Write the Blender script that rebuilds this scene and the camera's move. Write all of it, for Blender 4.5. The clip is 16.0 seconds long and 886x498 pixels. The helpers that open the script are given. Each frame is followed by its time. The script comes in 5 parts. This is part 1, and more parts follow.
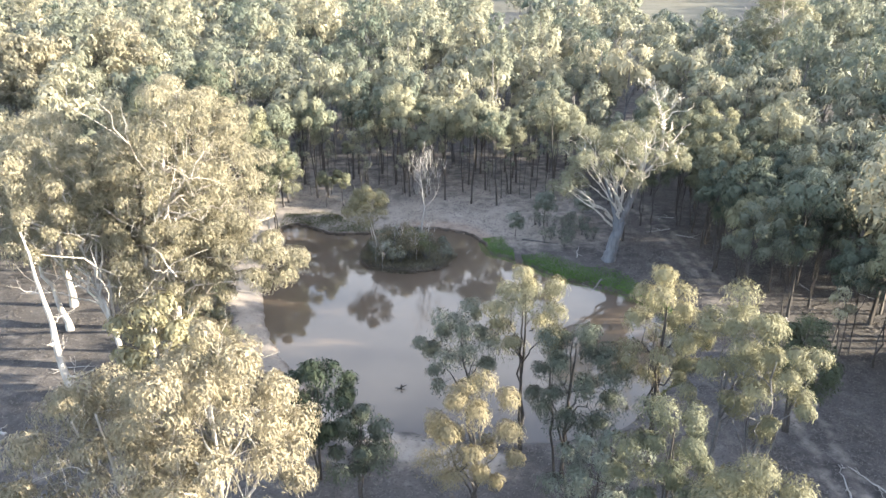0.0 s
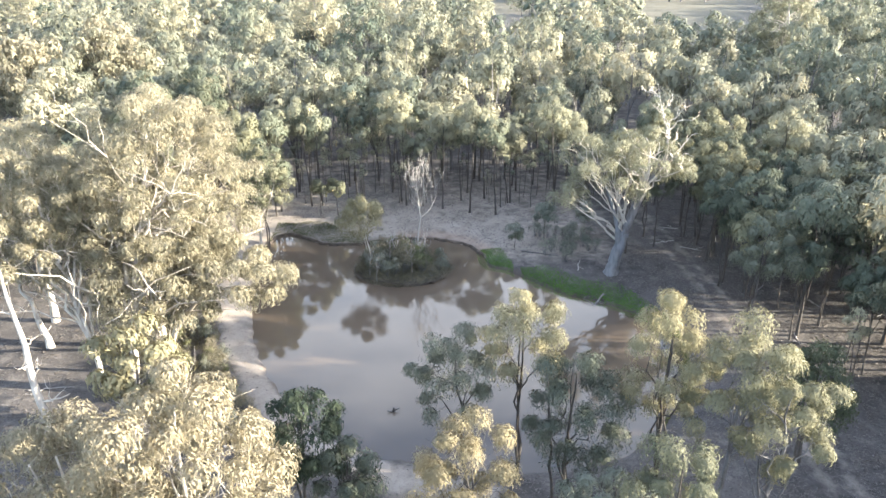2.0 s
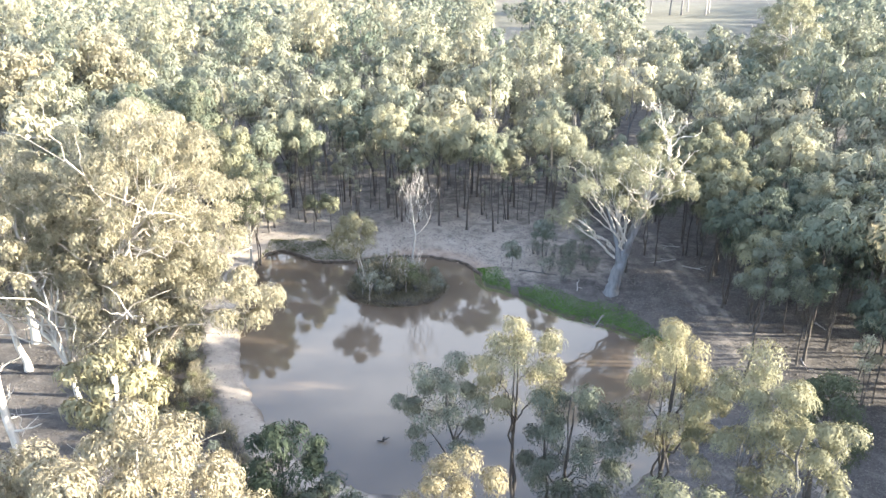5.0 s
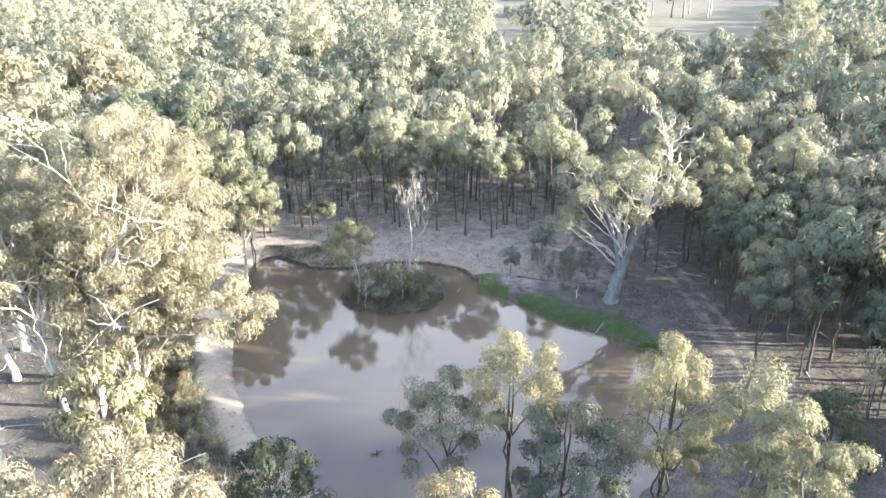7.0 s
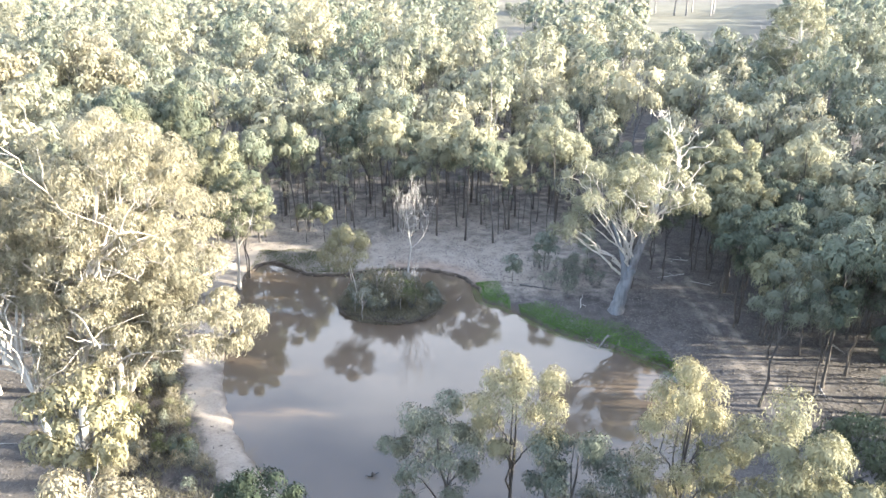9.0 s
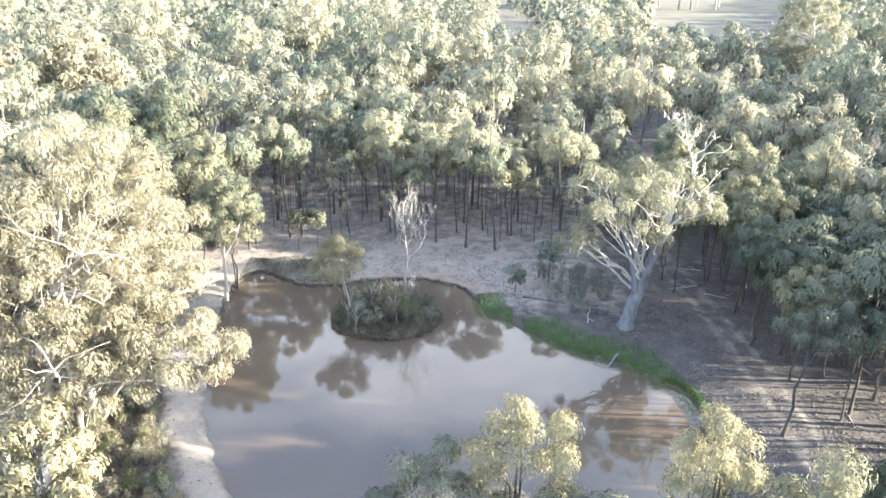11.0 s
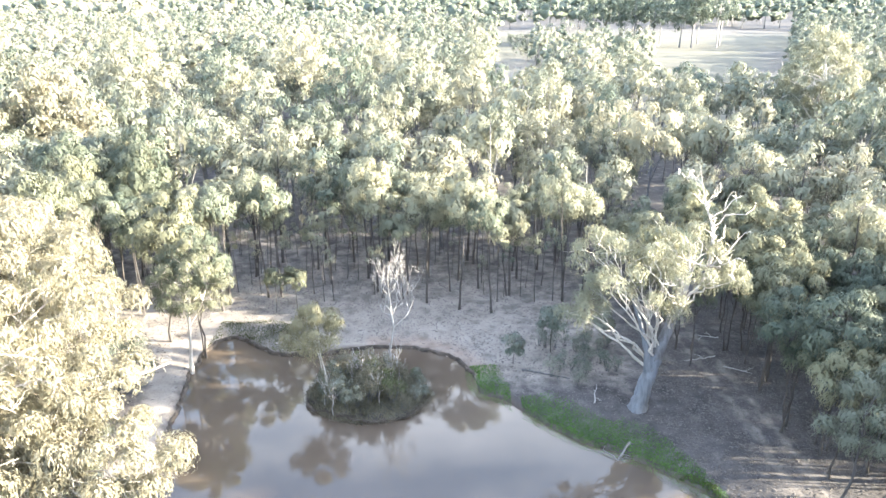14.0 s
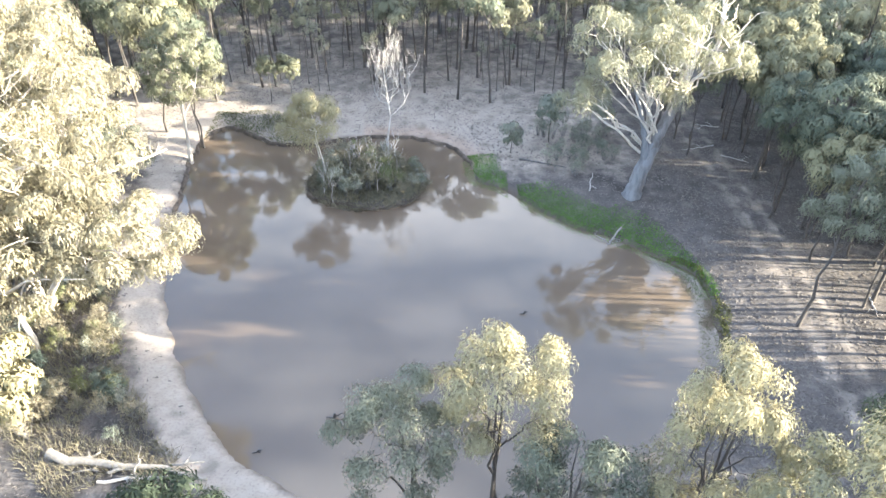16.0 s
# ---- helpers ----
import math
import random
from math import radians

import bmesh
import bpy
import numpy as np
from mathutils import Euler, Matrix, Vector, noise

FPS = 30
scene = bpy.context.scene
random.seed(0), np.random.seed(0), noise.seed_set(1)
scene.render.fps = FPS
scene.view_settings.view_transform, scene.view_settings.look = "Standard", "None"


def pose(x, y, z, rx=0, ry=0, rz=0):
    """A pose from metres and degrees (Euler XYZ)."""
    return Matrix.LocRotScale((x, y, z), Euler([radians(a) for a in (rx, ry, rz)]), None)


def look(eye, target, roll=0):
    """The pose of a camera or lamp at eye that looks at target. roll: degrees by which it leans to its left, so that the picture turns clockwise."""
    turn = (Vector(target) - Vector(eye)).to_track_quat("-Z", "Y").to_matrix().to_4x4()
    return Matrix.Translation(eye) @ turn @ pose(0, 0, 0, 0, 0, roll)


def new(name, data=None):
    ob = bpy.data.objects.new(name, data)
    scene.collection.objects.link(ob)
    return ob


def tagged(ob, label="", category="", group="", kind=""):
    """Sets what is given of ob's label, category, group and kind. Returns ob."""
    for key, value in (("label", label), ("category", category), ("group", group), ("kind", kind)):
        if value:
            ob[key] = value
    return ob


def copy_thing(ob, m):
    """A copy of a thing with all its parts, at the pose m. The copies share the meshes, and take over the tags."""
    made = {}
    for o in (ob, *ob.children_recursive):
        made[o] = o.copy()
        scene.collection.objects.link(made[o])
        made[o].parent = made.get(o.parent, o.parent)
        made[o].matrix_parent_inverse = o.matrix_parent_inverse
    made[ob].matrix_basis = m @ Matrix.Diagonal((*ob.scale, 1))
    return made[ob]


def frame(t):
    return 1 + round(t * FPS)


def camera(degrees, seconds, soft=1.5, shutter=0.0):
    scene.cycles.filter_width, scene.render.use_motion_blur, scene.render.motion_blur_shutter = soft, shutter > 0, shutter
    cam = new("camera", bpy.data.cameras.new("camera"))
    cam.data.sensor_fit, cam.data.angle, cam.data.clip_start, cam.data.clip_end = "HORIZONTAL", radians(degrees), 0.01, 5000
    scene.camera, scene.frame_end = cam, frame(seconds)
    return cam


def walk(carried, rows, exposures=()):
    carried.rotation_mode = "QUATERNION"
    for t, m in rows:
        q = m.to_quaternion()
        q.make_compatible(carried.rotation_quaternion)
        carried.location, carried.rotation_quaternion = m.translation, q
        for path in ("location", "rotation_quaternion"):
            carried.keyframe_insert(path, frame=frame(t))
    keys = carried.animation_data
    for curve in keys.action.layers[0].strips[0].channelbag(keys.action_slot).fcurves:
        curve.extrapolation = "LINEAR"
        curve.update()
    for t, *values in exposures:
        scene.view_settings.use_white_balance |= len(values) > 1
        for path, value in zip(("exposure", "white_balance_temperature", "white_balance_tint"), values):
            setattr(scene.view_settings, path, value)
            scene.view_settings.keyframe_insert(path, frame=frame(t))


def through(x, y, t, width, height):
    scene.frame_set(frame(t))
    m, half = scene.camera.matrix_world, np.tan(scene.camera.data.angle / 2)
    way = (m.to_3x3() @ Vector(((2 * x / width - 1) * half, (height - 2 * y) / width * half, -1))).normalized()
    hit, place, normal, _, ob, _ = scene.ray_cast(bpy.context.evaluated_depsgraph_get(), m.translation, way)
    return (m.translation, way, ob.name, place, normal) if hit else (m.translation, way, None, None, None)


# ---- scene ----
cam = camera(63.8, 16.0, 1.5)
PATH = [
    (0, (-1.383, 2.79, 29.267), (-1.381, 4.626, 28.474), -0.4),
    (0.5, (-1.308, 3.535, 29.269), (-1.306, 5.37, 28.474), -0.3),
    (1, (-1.172, 4.2, 29.332), (-1.171, 6.035, 28.538), -0.3),
    (1.5, (-1.038, 4.772, 29.372), (-1.039, 6.609, 28.579), -0.3),
    (2, (-0.911, 5.301, 29.386), (-0.913, 7.138, 28.595), -0.3),
    (2.5, (-0.866, 5.802, 29.421), (-0.866, 7.64, 28.633), -0.2),
    (3, (-0.772, 6.216, 29.425), (-0.773, 8.056, 28.641), -0.2),
    (3.5, (-0.673, 6.573, 29.379), (-0.674, 8.415, 28.6), -0.2),
    (4, (-0.561, 6.869, 29.292), (-0.563, 8.714, 28.52), -0.2),
    (6.5, (-0.129, 8.088, 29.277), (-0.134, 9.94, 28.52), -0.0),
    (7, (-0.003, 8.456, 29.276), (-0.011, 10.308, 28.519), -0.1),
    (7.5, (0.041, 8.883, 29.321), (0.033, 10.734, 28.562), -0.0),
    (8, (0.099, 9.387, 29.287), (0.09, 11.238, 28.528), -0.0),
    (8.5, (0.047, 10.032, 29.325), (0.038, 11.881, 28.563), 0.1),
    (9, (0.055, 10.836, 29.301), (0.046, 12.684, 28.537), 0.1),
    (11.5, (0.326, 16.065, 29.142), (0.313, 17.905, 28.357), 0.2),
    (12, (0.454, 17.374, 29.117), (0.44, 19.212, 28.328), 0.2),
    (12.5, (0.582, 18.758, 29.085), (0.567, 20.595, 28.294), 0.2),
    (13, (0.738, 20.111, 29.107), (0.721, 21.947, 28.314), 0.1),
    (13.5, (0.947, 21.085, 29.187), (0.929, 22.927, 28.408), 0.1),
    (14, (1.107, 21.552, 29.291), (1.09, 23.428, 28.598), 0.2),
    (14.5, (1.347, 21.532, 29.092), (1.327, 23.43, 28.462), 0.1),
    (15, (1.564, 21.358, 28.829), (1.54, 23.203, 28.055), 0.0),
    (15.5, (1.466, 21.302, 28.647), (1.447, 23.042, 27.661), 0.2),
    (16, (1.387, 21.335, 28.647), (1.371, 22.944, 27.459), 0.1),
]
walk(cam, [(t, look(eye, target, roll)) for t, eye, target, roll in PATH],
     [(0, 2.52, 6230, 9.5), (2, 2.66, 6180, 9), (4, 2.8, 6100, 8.5), (9, 2.91, 6070, 8.5), (12.5, 3.14, 6060, 8.5), (13.5, 3.24, 6040, 8.5),
      (14.5, 3.29, 6000, 7.5), (15.2, 3.31, 6050, 7.5), (16, 3.29, 6160, 8)])


# ---------------------------------------------------------------- light
SUN_ELEV, SUN_SIDE = 14.2, 3.0        # degrees above the ground; degrees behind the +x side
world = bpy.data.worlds.new("world")
scene.world = world
world.use_nodes = True
wn, wl = world.node_tree.nodes, world.node_tree.links
sky = wn.new("ShaderNodeTexSky")
sky.sky_type, sky.sun_disc = "NISHITA", False
sky.sun_elevation, sky.sun_rotation = radians(SUN_ELEV), radians(90 + SUN_SIDE)
sky.air_density, sky.dust_density, sky.ozone_density = 1.0, 1.2, 1.6
# broken high cloud over the whole sky
wco = wn.new("ShaderNodeTexCoord")
wmap = wn.new("ShaderNodeMapping")
wmap.inputs["Scale"].default_value = (1.0, 1.6, 3.2)
wmap.inputs["Location"].default_value = (-0.14, -1.26, -1.91)
cloud = wn.new("ShaderNodeTexNoise")
cloud.inputs["Scale"].default_value, cloud.inputs["Detail"].default_value = 2.6, 5
ramp = wn.new("ShaderNodeMapRange")
ramp.inputs["From Min"].default_value, ramp.inputs["From Max"].default_value = 0.42, 0.66
ramp.inputs["To Max"].default_value = 0.6
wmix = wn.new("ShaderNodeMix")
wmix.data_type = "RGBA"
wmix.inputs["B"].default_value = (5.8, 5.65, 5.7, 1)
wl.new(wco.outputs["Generated"], wmap.inputs["Vector"])
wl.new(wmap.outputs["Vector"], cloud.inputs["Vector"])
wl.new(cloud.outputs["Fac"], ramp.inputs["Value"])
wl.new(ramp.outputs["Result"], wmix.inputs["Factor"])
wl.new(sky.outputs["Color"], wmix.inputs["A"])
wl.new(wmix.outputs["Result"], wn["Background"].inputs["Color"])
wn["Background"].inputs["Strength"].default_value = 0.122

sun_data = bpy.data.lights.new("sun", "SUN")
sun_data.energy, sun_data.angle, sun_data.color = 5.0, radians(0.6), (1.0, 0.87, 0.66)
sun_at = Vector((math.cos(radians(SUN_ELEV)) * math.cos(radians(SUN_SIDE)),
                 -math.cos(radians(SUN_ELEV)) * math.sin(radians(SUN_SIDE)), math.sin(radians(SUN_ELEV))))
new("sun", sun_data).matrix_world = look(sun_at * 100, (0, 0, 0))


# ---------------------------------------------------------------- materials
def material(name, rough=0.85):
    m = bpy.data.materials.new(name)
    m.use_nodes = True
    b = m.node_tree.nodes["Principled BSDF"]
    b.inputs["Roughness"].default_value = rough
    return m, m.node_tree.nodes, m.node_tree.links, b


def noise_node(n, l, scale, detail=4, coords="Object", stretch=None):
    co = n.new("ShaderNodeTexCoord")
    t = n.new("ShaderNodeTexNoise")
    t.inputs["Scale"].default_value, t.inputs["Detail"].default_value = scale, detail
    if stretch:
        mp = n.new("ShaderNodeMapping")
        mp.inputs["Scale"].default_value = stretch
        l.new(co.outputs[coords], mp.inputs["Vector"])
        l.new(mp.outputs["Vector"], t.inputs["Vector"])
    else:
        l.new(co.outputs[coords], t.inputs["Vector"])
    return t


def mixed(n, l, fac, a, b, blend="MIX"):
    m = n.new("ShaderNodeMix")
    m.data_type, m.blend_type = "RGBA", blend
    for key, v in (("Factor", fac), ("A", a), ("B", b)):
        s = m.inputs[key]
        if isinstance(v, (int, float)):
            s.default_value = v
        elif isinstance(v, tuple):
            s.default_value = (*v, 1)
        else:
            l.new(v, s)
    return m.outputs["Result"]


def spread(n, l, value, lo, hi, out_lo=0.0, out_hi=1.0):
    r = n.new("ShaderNodeMapRange")
    for key, v in (("From Min", lo), ("From Max", hi), ("To Min", out_lo), ("To Max", out_hi)):
        r.inputs[key].default_value = v
    l.new(value, r.inputs["Value"])
    return r.outputs["Result"]


def bumped(n, l, b, height, strength, distance):
    bp = n.new("ShaderNodeBump")
    bp.inputs["Strength"].default_value, bp.inputs["Distance"].default_value = strength, distance
    l.new(height, bp.inputs["Height"])
    l.new(bp.outputs["Normal"], b.inputs["Normal"])


def leaf_material(name, dark, mid, light, through=0.36, patch=0.18, by_tree=False, vary=0.3):
    """Foliage: one tint a tree, a second over its clumps, a third leaf by leaf."""
    m, n, l, b = material(name, 0.65)
    info = n.new("ShaderNodeObjectInfo")
    geo = n.new("ShaderNodeNewGeometry")
    big = noise_node(n, l, patch, 2, "Object")
    c = mixed(n, l, spread(n, l, big.outputs["Fac"], 0.35, 0.65), dark, mid)
    if by_tree:
        tint = n.new("ShaderNodeAttribute")
        tint.attribute_name = "tint"
        c = mixed(n, l, spread(n, l, tint.outputs["Fac"], 0.5, 0.0, 0.0, 0.7), c, mixed(n, l, 0.35, dark, (0.05, 0.08, 0.06)))
        c = mixed(n, l, spread(n, l, tint.outputs["Fac"], 0.5, 1.0, 0.0, 0.9), c, light)
    else:
        c = mixed(n, l, spread(n, l, info.outputs["Random"], 0.25, 1.0, 0.0, 0.75), c, light)
    c = mixed(n, l, spread(n, l, geo.outputs["Random Per Island"], 0.0, 1.0, 0.0, vary), c, mixed(n, l, 0.5, light, mid))
    l.new(c, b.inputs["Base Color"])
    b.inputs["Specular IOR Level"].default_value = 0.2
    tr = n.new("ShaderNodeBsdfTranslucent")
    l.new(c, tr.inputs["Color"])
    ms = n.new("ShaderNodeMixShader")
    ms.inputs[0].default_value = through
    l.new(b.outputs[0], ms.inputs[1])
    l.new(tr.outputs[0], ms.inputs[2])
    l.new(ms.outputs[0], n["Material Output"].inputs["Surface"])
    return m


def bark_material(name, pale, stain, dark_foot, scale=1.2, foot=2.5):
    """Bark with long stains and a rougher, darker stocking at the foot of the stem."""
    m, n, l, b = material(name, 0.8)
    t = noise_node(n, l, scale, 5, "Object", (3.0, 3.0, 0.7))
    fine = noise_node(n, l, 14, 3, "Object", (2.0, 2.0, 0.5))
    c = mixed(n, l, spread(n, l, t.outputs["Fac"], 0.42, 0.62), pale, stain)
    c = mixed(n, l, spread(n, l, fine.outputs["Fac"], 0.35, 0.75, 0.0, 0.5), c, dark_foot)
    l.new(c, b.inputs["Base Color"])
    bumped(n, l, b, fine.outputs["Fac"], 0.5, 0.03)
    return m


LEAF_FOREST = leaf_material("box_leaf", (0.105, 0.13, 0.1), (0.225, 0.232, 0.17), (0.395, 0.36, 0.24), 0.23)
# box leaf darkened for the broad trees: shade on the right put into colour
LEAF_BROAD = leaf_material("shaded_box_leaf", (0.068, 0.092, 0.074), (0.125, 0.142, 0.106), (0.31, 0.285, 0.17), 0.2)
LEAF_GOLD = leaf_material("gum_leaf_gold", (0.27, 0.252, 0.187), (0.36, 0.332, 0.245), (0.43, 0.39, 0.285), 0.44, vary=0.3)
LEAF_PALE = leaf_material("gum_leaf_pale", (0.16, 0.17, 0.12), (0.235, 0.238, 0.17), (0.31, 0.298, 0.21), 0.34)
LEAF_HONEY = leaf_material("gum_leaf_honey", (0.225, 0.203, 0.148), (0.31, 0.276, 0.2), (0.38, 0.335, 0.24), 0.3)
LEAF_AMBER = leaf_material("gum_leaf_amber", (0.165, 0.147, 0.095), (0.24, 0.21, 0.135), (0.32, 0.272, 0.17), 0.3)
LEAF_OLIVE = leaf_material("gum_leaf_olive", (0.075, 0.09, 0.07), (0.125, 0.138, 0.105), (0.2, 0.203, 0.15), 0.24)
LEAF_YELLOW = leaf_material("gum_leaf_yellow", (0.095, 0.108, 0.074), (0.2, 0.2, 0.134), (0.305, 0.272, 0.165), 0.24)
LEAF_DARK = leaf_material("dark_leaf", (0.045, 0.06, 0.04), (0.075, 0.095, 0.06), (0.115, 0.13, 0.08))
LEAF_SHRUB = leaf_material("shrub_leaf", (0.13, 0.153, 0.125), (0.205, 0.222, 0.185), (0.29, 0.295, 0.235), 0.25, 0.9)
LEAF_REED = leaf_material("dry_grass", (0.14, 0.13, 0.092), (0.2, 0.183, 0.133), (0.28, 0.252, 0.19), 0.3, 0.5)
LEAF_TEAL = leaf_material("blue_green_shrub_leaf", (0.075, 0.1, 0.085), (0.12, 0.15, 0.128), (0.175, 0.205, 0.172), 0.25, 0.9)
LEAF_HERB = leaf_material("olive_herb", (0.1, 0.115, 0.055), (0.155, 0.165, 0.085), (0.215, 0.21, 0.12), 0.3, 0.9)
LEAF_GREEN = leaf_material("wet_grass", (0.08, 0.17, 0.032), (0.115, 0.23, 0.042), (0.17, 0.28, 0.065), 0.35, 0.8)
LEAF_MOSS = leaf_material("shallow_weed", (0.06, 0.07, 0.027), (0.095, 0.105, 0.037), (0.135, 0.135, 0.055), 0.3, 0.8)
BARK_WHITE = bark_material("white_bark", (0.52, 0.485, 0.44), (0.39, 0.355, 0.32), (0.3, 0.26, 0.22))
BARK_GREY = bark_material("grey_bark", (0.175, 0.172, 0.182), (0.1, 0.096, 0.1), (0.06, 0.056, 0.056))
# old gum's trunk: forest shade put into the bark as a dark blue-grey
BARK_SHADED = bark_material("shaded_bark", (0.18, 0.193, 0.22), (0.115, 0.12, 0.135), (0.14, 0.135, 0.14))
BARK_DARK = bark_material("dark_bark", (0.085, 0.075, 0.07), (0.055, 0.048, 0.045), (0.025, 0.022, 0.02))
BARK_LOG = bark_material("grey_log", (0.22, 0.208, 0.195), (0.16, 0.15, 0.14), (0.13, 0.12, 0.11), 2.0)
BARK_DEAD = bark_material("weathered_wood", (0.44, 0.42, 0.405), (0.34, 0.32, 0.305), (0.22, 0.2, 0.19), 2.0)


# ---------------------------------------------------------------- the plan
SHORE = [(-19.3, 76.2), (-17.5, 77.6), (-15.6, 76.2), (-13.6, 74.8), (-10.5, 74.7), (-6.8, 75.8), (-3.2, 76.1),
         (-0.3, 75.4), (1.6, 74.1), (3.0, 71.8), (3.6, 69.0), (5.4, 68.0), (7.4, 65.6), (10.0, 63.0), (12.5, 61.6),
         (15.0, 59.7), (17.2, 57.4), (17.5, 55.0), (17.0, 51.0), (15.9, 47.5), (13.5, 43.8), (9.5, 40.4), (3.0, 39.2),
         (-4.0, 40.4), (-7.0, 41.7), (-9.4, 43.4), (-11.9, 46.5), (-14.0, 50.0), (-15.8, 54.0), (-17.2, 58.5),
         (-18.3, 63.0), (-19.1, 68.8), (-19.5, 72.5)]
ISLAND = (-4.9, 68.6, 4.3, 3.7)
TRACK_RIGHT = [(21.0, 84.0), (21.9, 76.0), (22.6, 68.0), (23.0, 61.5), (23.0, 53.6), (22.7, 45.0), (21.5, 34.0)]
PATH_LEFT = [(-19.6, 78.5), (-21.2, 74.0), (-20.8, 69.0), (-19.9, 64.0), (-18.6, 58.5), (-17.1, 54.2), (-15.4, 50.4),
             (-13.4, 46.8), (-11.2, 43.8), (-8.4, 41.2), (-4.5, 38.6), (1.0, 37.0)]


def rounded(points, closed, per=6):
    """A smooth line through the points."""
    p, out = [Vector((*q, 0)) for q in points], []
    k = len(p)
    for i in range(k if closed else k - 1):
        a, b, c, d = (p[(i + j) % k] if closed else p[min(max(i + j, 0), k - 1)] for j in (-1, 0, 1, 2))
        for s in range(per):
            u = s / per
            out.append(0.5 * (2 * b + (c - a) * u + (2 * a - 5 * b + 4 * c - d) * u * u + (3 * b - a - 3 * c + d) * u ** 3))
    if not closed:
        out.append(p[-1])
    return np.array([(v.x, v.y) for v in out])


def to_line(x, y, line, closed=False):
    """Distance from many places to a line."""
    best = np.full(x.shape, 1e9)
    ends = np.roll(line, -1, 0) if closed else line[1:]
    for a, b in zip(line, ends):
        d = b - a
        u = np.clip(((x - a[0]) * d[0] + (y - a[1]) * d[1]) / (d @ d + 1e-9), 0, 1)
        best = np.minimum(best, np.hypot(x - a[0] - u * d[0], y - a[1] - u * d[1]))
    return best


def within(x, y, line):
    inside = np.zeros(x.shape, bool)
    for a, b in zip(line, np.roll(line, -1, 0)):
        hit = (a[1] > y) != (b[1] > y)
        inside ^= hit & (x < (b[0] - a[0]) * (y - a[1]) / (b[1] - a[1] + 1e-12) + a[0])
    return inside


def wavy(x, y, size, seed=0.0):
    """Smooth bumps about one unit high."""
    s = 0
    for k, (a, b) in enumerate(((1.0, 0.37), (-0.55, 0.9), (0.28, -1.23), (1.7, 1.1))):
        s = s + np.sin((a * x + b * y) * 2.2 / size + seed * (k + 1.7) + 1.3 * k) / (1 + 0.4 * k)
    return s / 2.2


SHORE_LINE = rounded(SHORE, True)
TRACK_LINE, PATH_LINE = rounded(TRACK_RIGHT, False), rounded(PATH_LEFT, False)


def shore_gap(x, y):
    """Metres from the shore of the pond: below zero over the water."""
    d = to_line(x, y, SHORE_LINE, True)
    d = np.where(within(x, y, SHORE_LINE), -d, d)
    cx, cy, rx, ry = ISLAND
    r = np.hypot((x - cx) / rx, (y - cy) / ry) + 0.07 * np.sin(3 * np.arctan2(y - cy, x - cx) + 1)
    return np.maximum(d, (1 - r) * ry)


def ground_height(x, y):
    x, y = np.asarray(x, float), np.asarray(y, float)
    near = (np.abs(x) < 60) & (y > 15) & (y < 120)
    d = np.full(x.shape, 30.0)
    d[near] = shore_gap(x[near], y[near])
    d = d + 0.18 * wavy(x, y, 1.1, 2.0) * np.exp(-(d / 2.0) ** 2)
    bank = 0.28 * np.clip(d / 0.22, 0, 1) + 0.35 * (1 - np.exp(-np.maximum(d, 0) / 2.5))
    floor = -1.3 * (1 - np.exp(np.minimum(d, 0) / 1.6))
    z = np.where(d > 0, bank, floor - 0.02)
    rough = np.clip(d / 3, 0, 1)
    return z + rough * (0.10 * wavy(x, y, 5, 1) + 0.04 * wavy(x, y, 1.3, 3) + 0.12 * (wavy(x, y, 24, 5) + 0.5))


def height_at(x, y):
    return float(ground_height(np.array([x]), np.array([y]))[0])


# ---------------------------------------------------------------- mesh makers
def link_mesh(name, verts, tris, mats, slots=None, smooth=False, normals=None):
    """A mesh of triangles from arrays."""
    me = bpy.data.meshes.new(name)
    verts, tris = np.asarray(verts, np.float32), np.asarray(tris, np.int32)
    me.vertices.add(len(verts))
    me.vertices.foreach_set("co", verts.ravel())
    me.loops.add(tris.size)
    me.loops.foreach_set("vertex_index", tris.ravel())
    me.polygons.add(len(tris))
    me.polygons.foreach_set("loop_start", np.arange(len(tris), dtype=np.int32) * 3)
    for m in mats:
        me.materials.append(m)
    if slots is not None:
        me.polygons.foreach_set("material_index", np.asarray(slots, np.int32))
    if smooth is not False:
        me.polygons.foreach_set("use_smooth", np.broadcast_to(np.asarray(smooth, bool), len(tris)).copy())
    me.update(calc_edges=True)
    if normals is not None:
        me.normals_split_custom_set_from_vertices(np.asarray(normals, np.float32))
    return me


def part(name, mesh, parent, label=""):
    ob = new(name, mesh)
    ob.parent = parent
    return tagged(ob, label)


def joined(pieces):
    """Several (verts, tris) as one."""
    vs, ts, k = [], [], 0
    for v, t in pieces:
        vs.append(v)
        ts.append(t + k)
        k += len(v)
    if not vs:
        return np.zeros((0, 3)), np.zeros((0, 3), int)
    return np.concatenate(vs), np.concatenate(ts)


def foliage(pieces):
    """Several clumps of leaves as one: places, triangles and directions."""
    v, t = joined([p[:2] for p in pieces])
    return v, t, np.concatenate([p[2] for p in pieces]) if pieces else np.zeros((0, 3))


def crown_mesh(name, made, mat):
    return link_mesh(name, made[0], made[1], [mat], None, True, made[2])


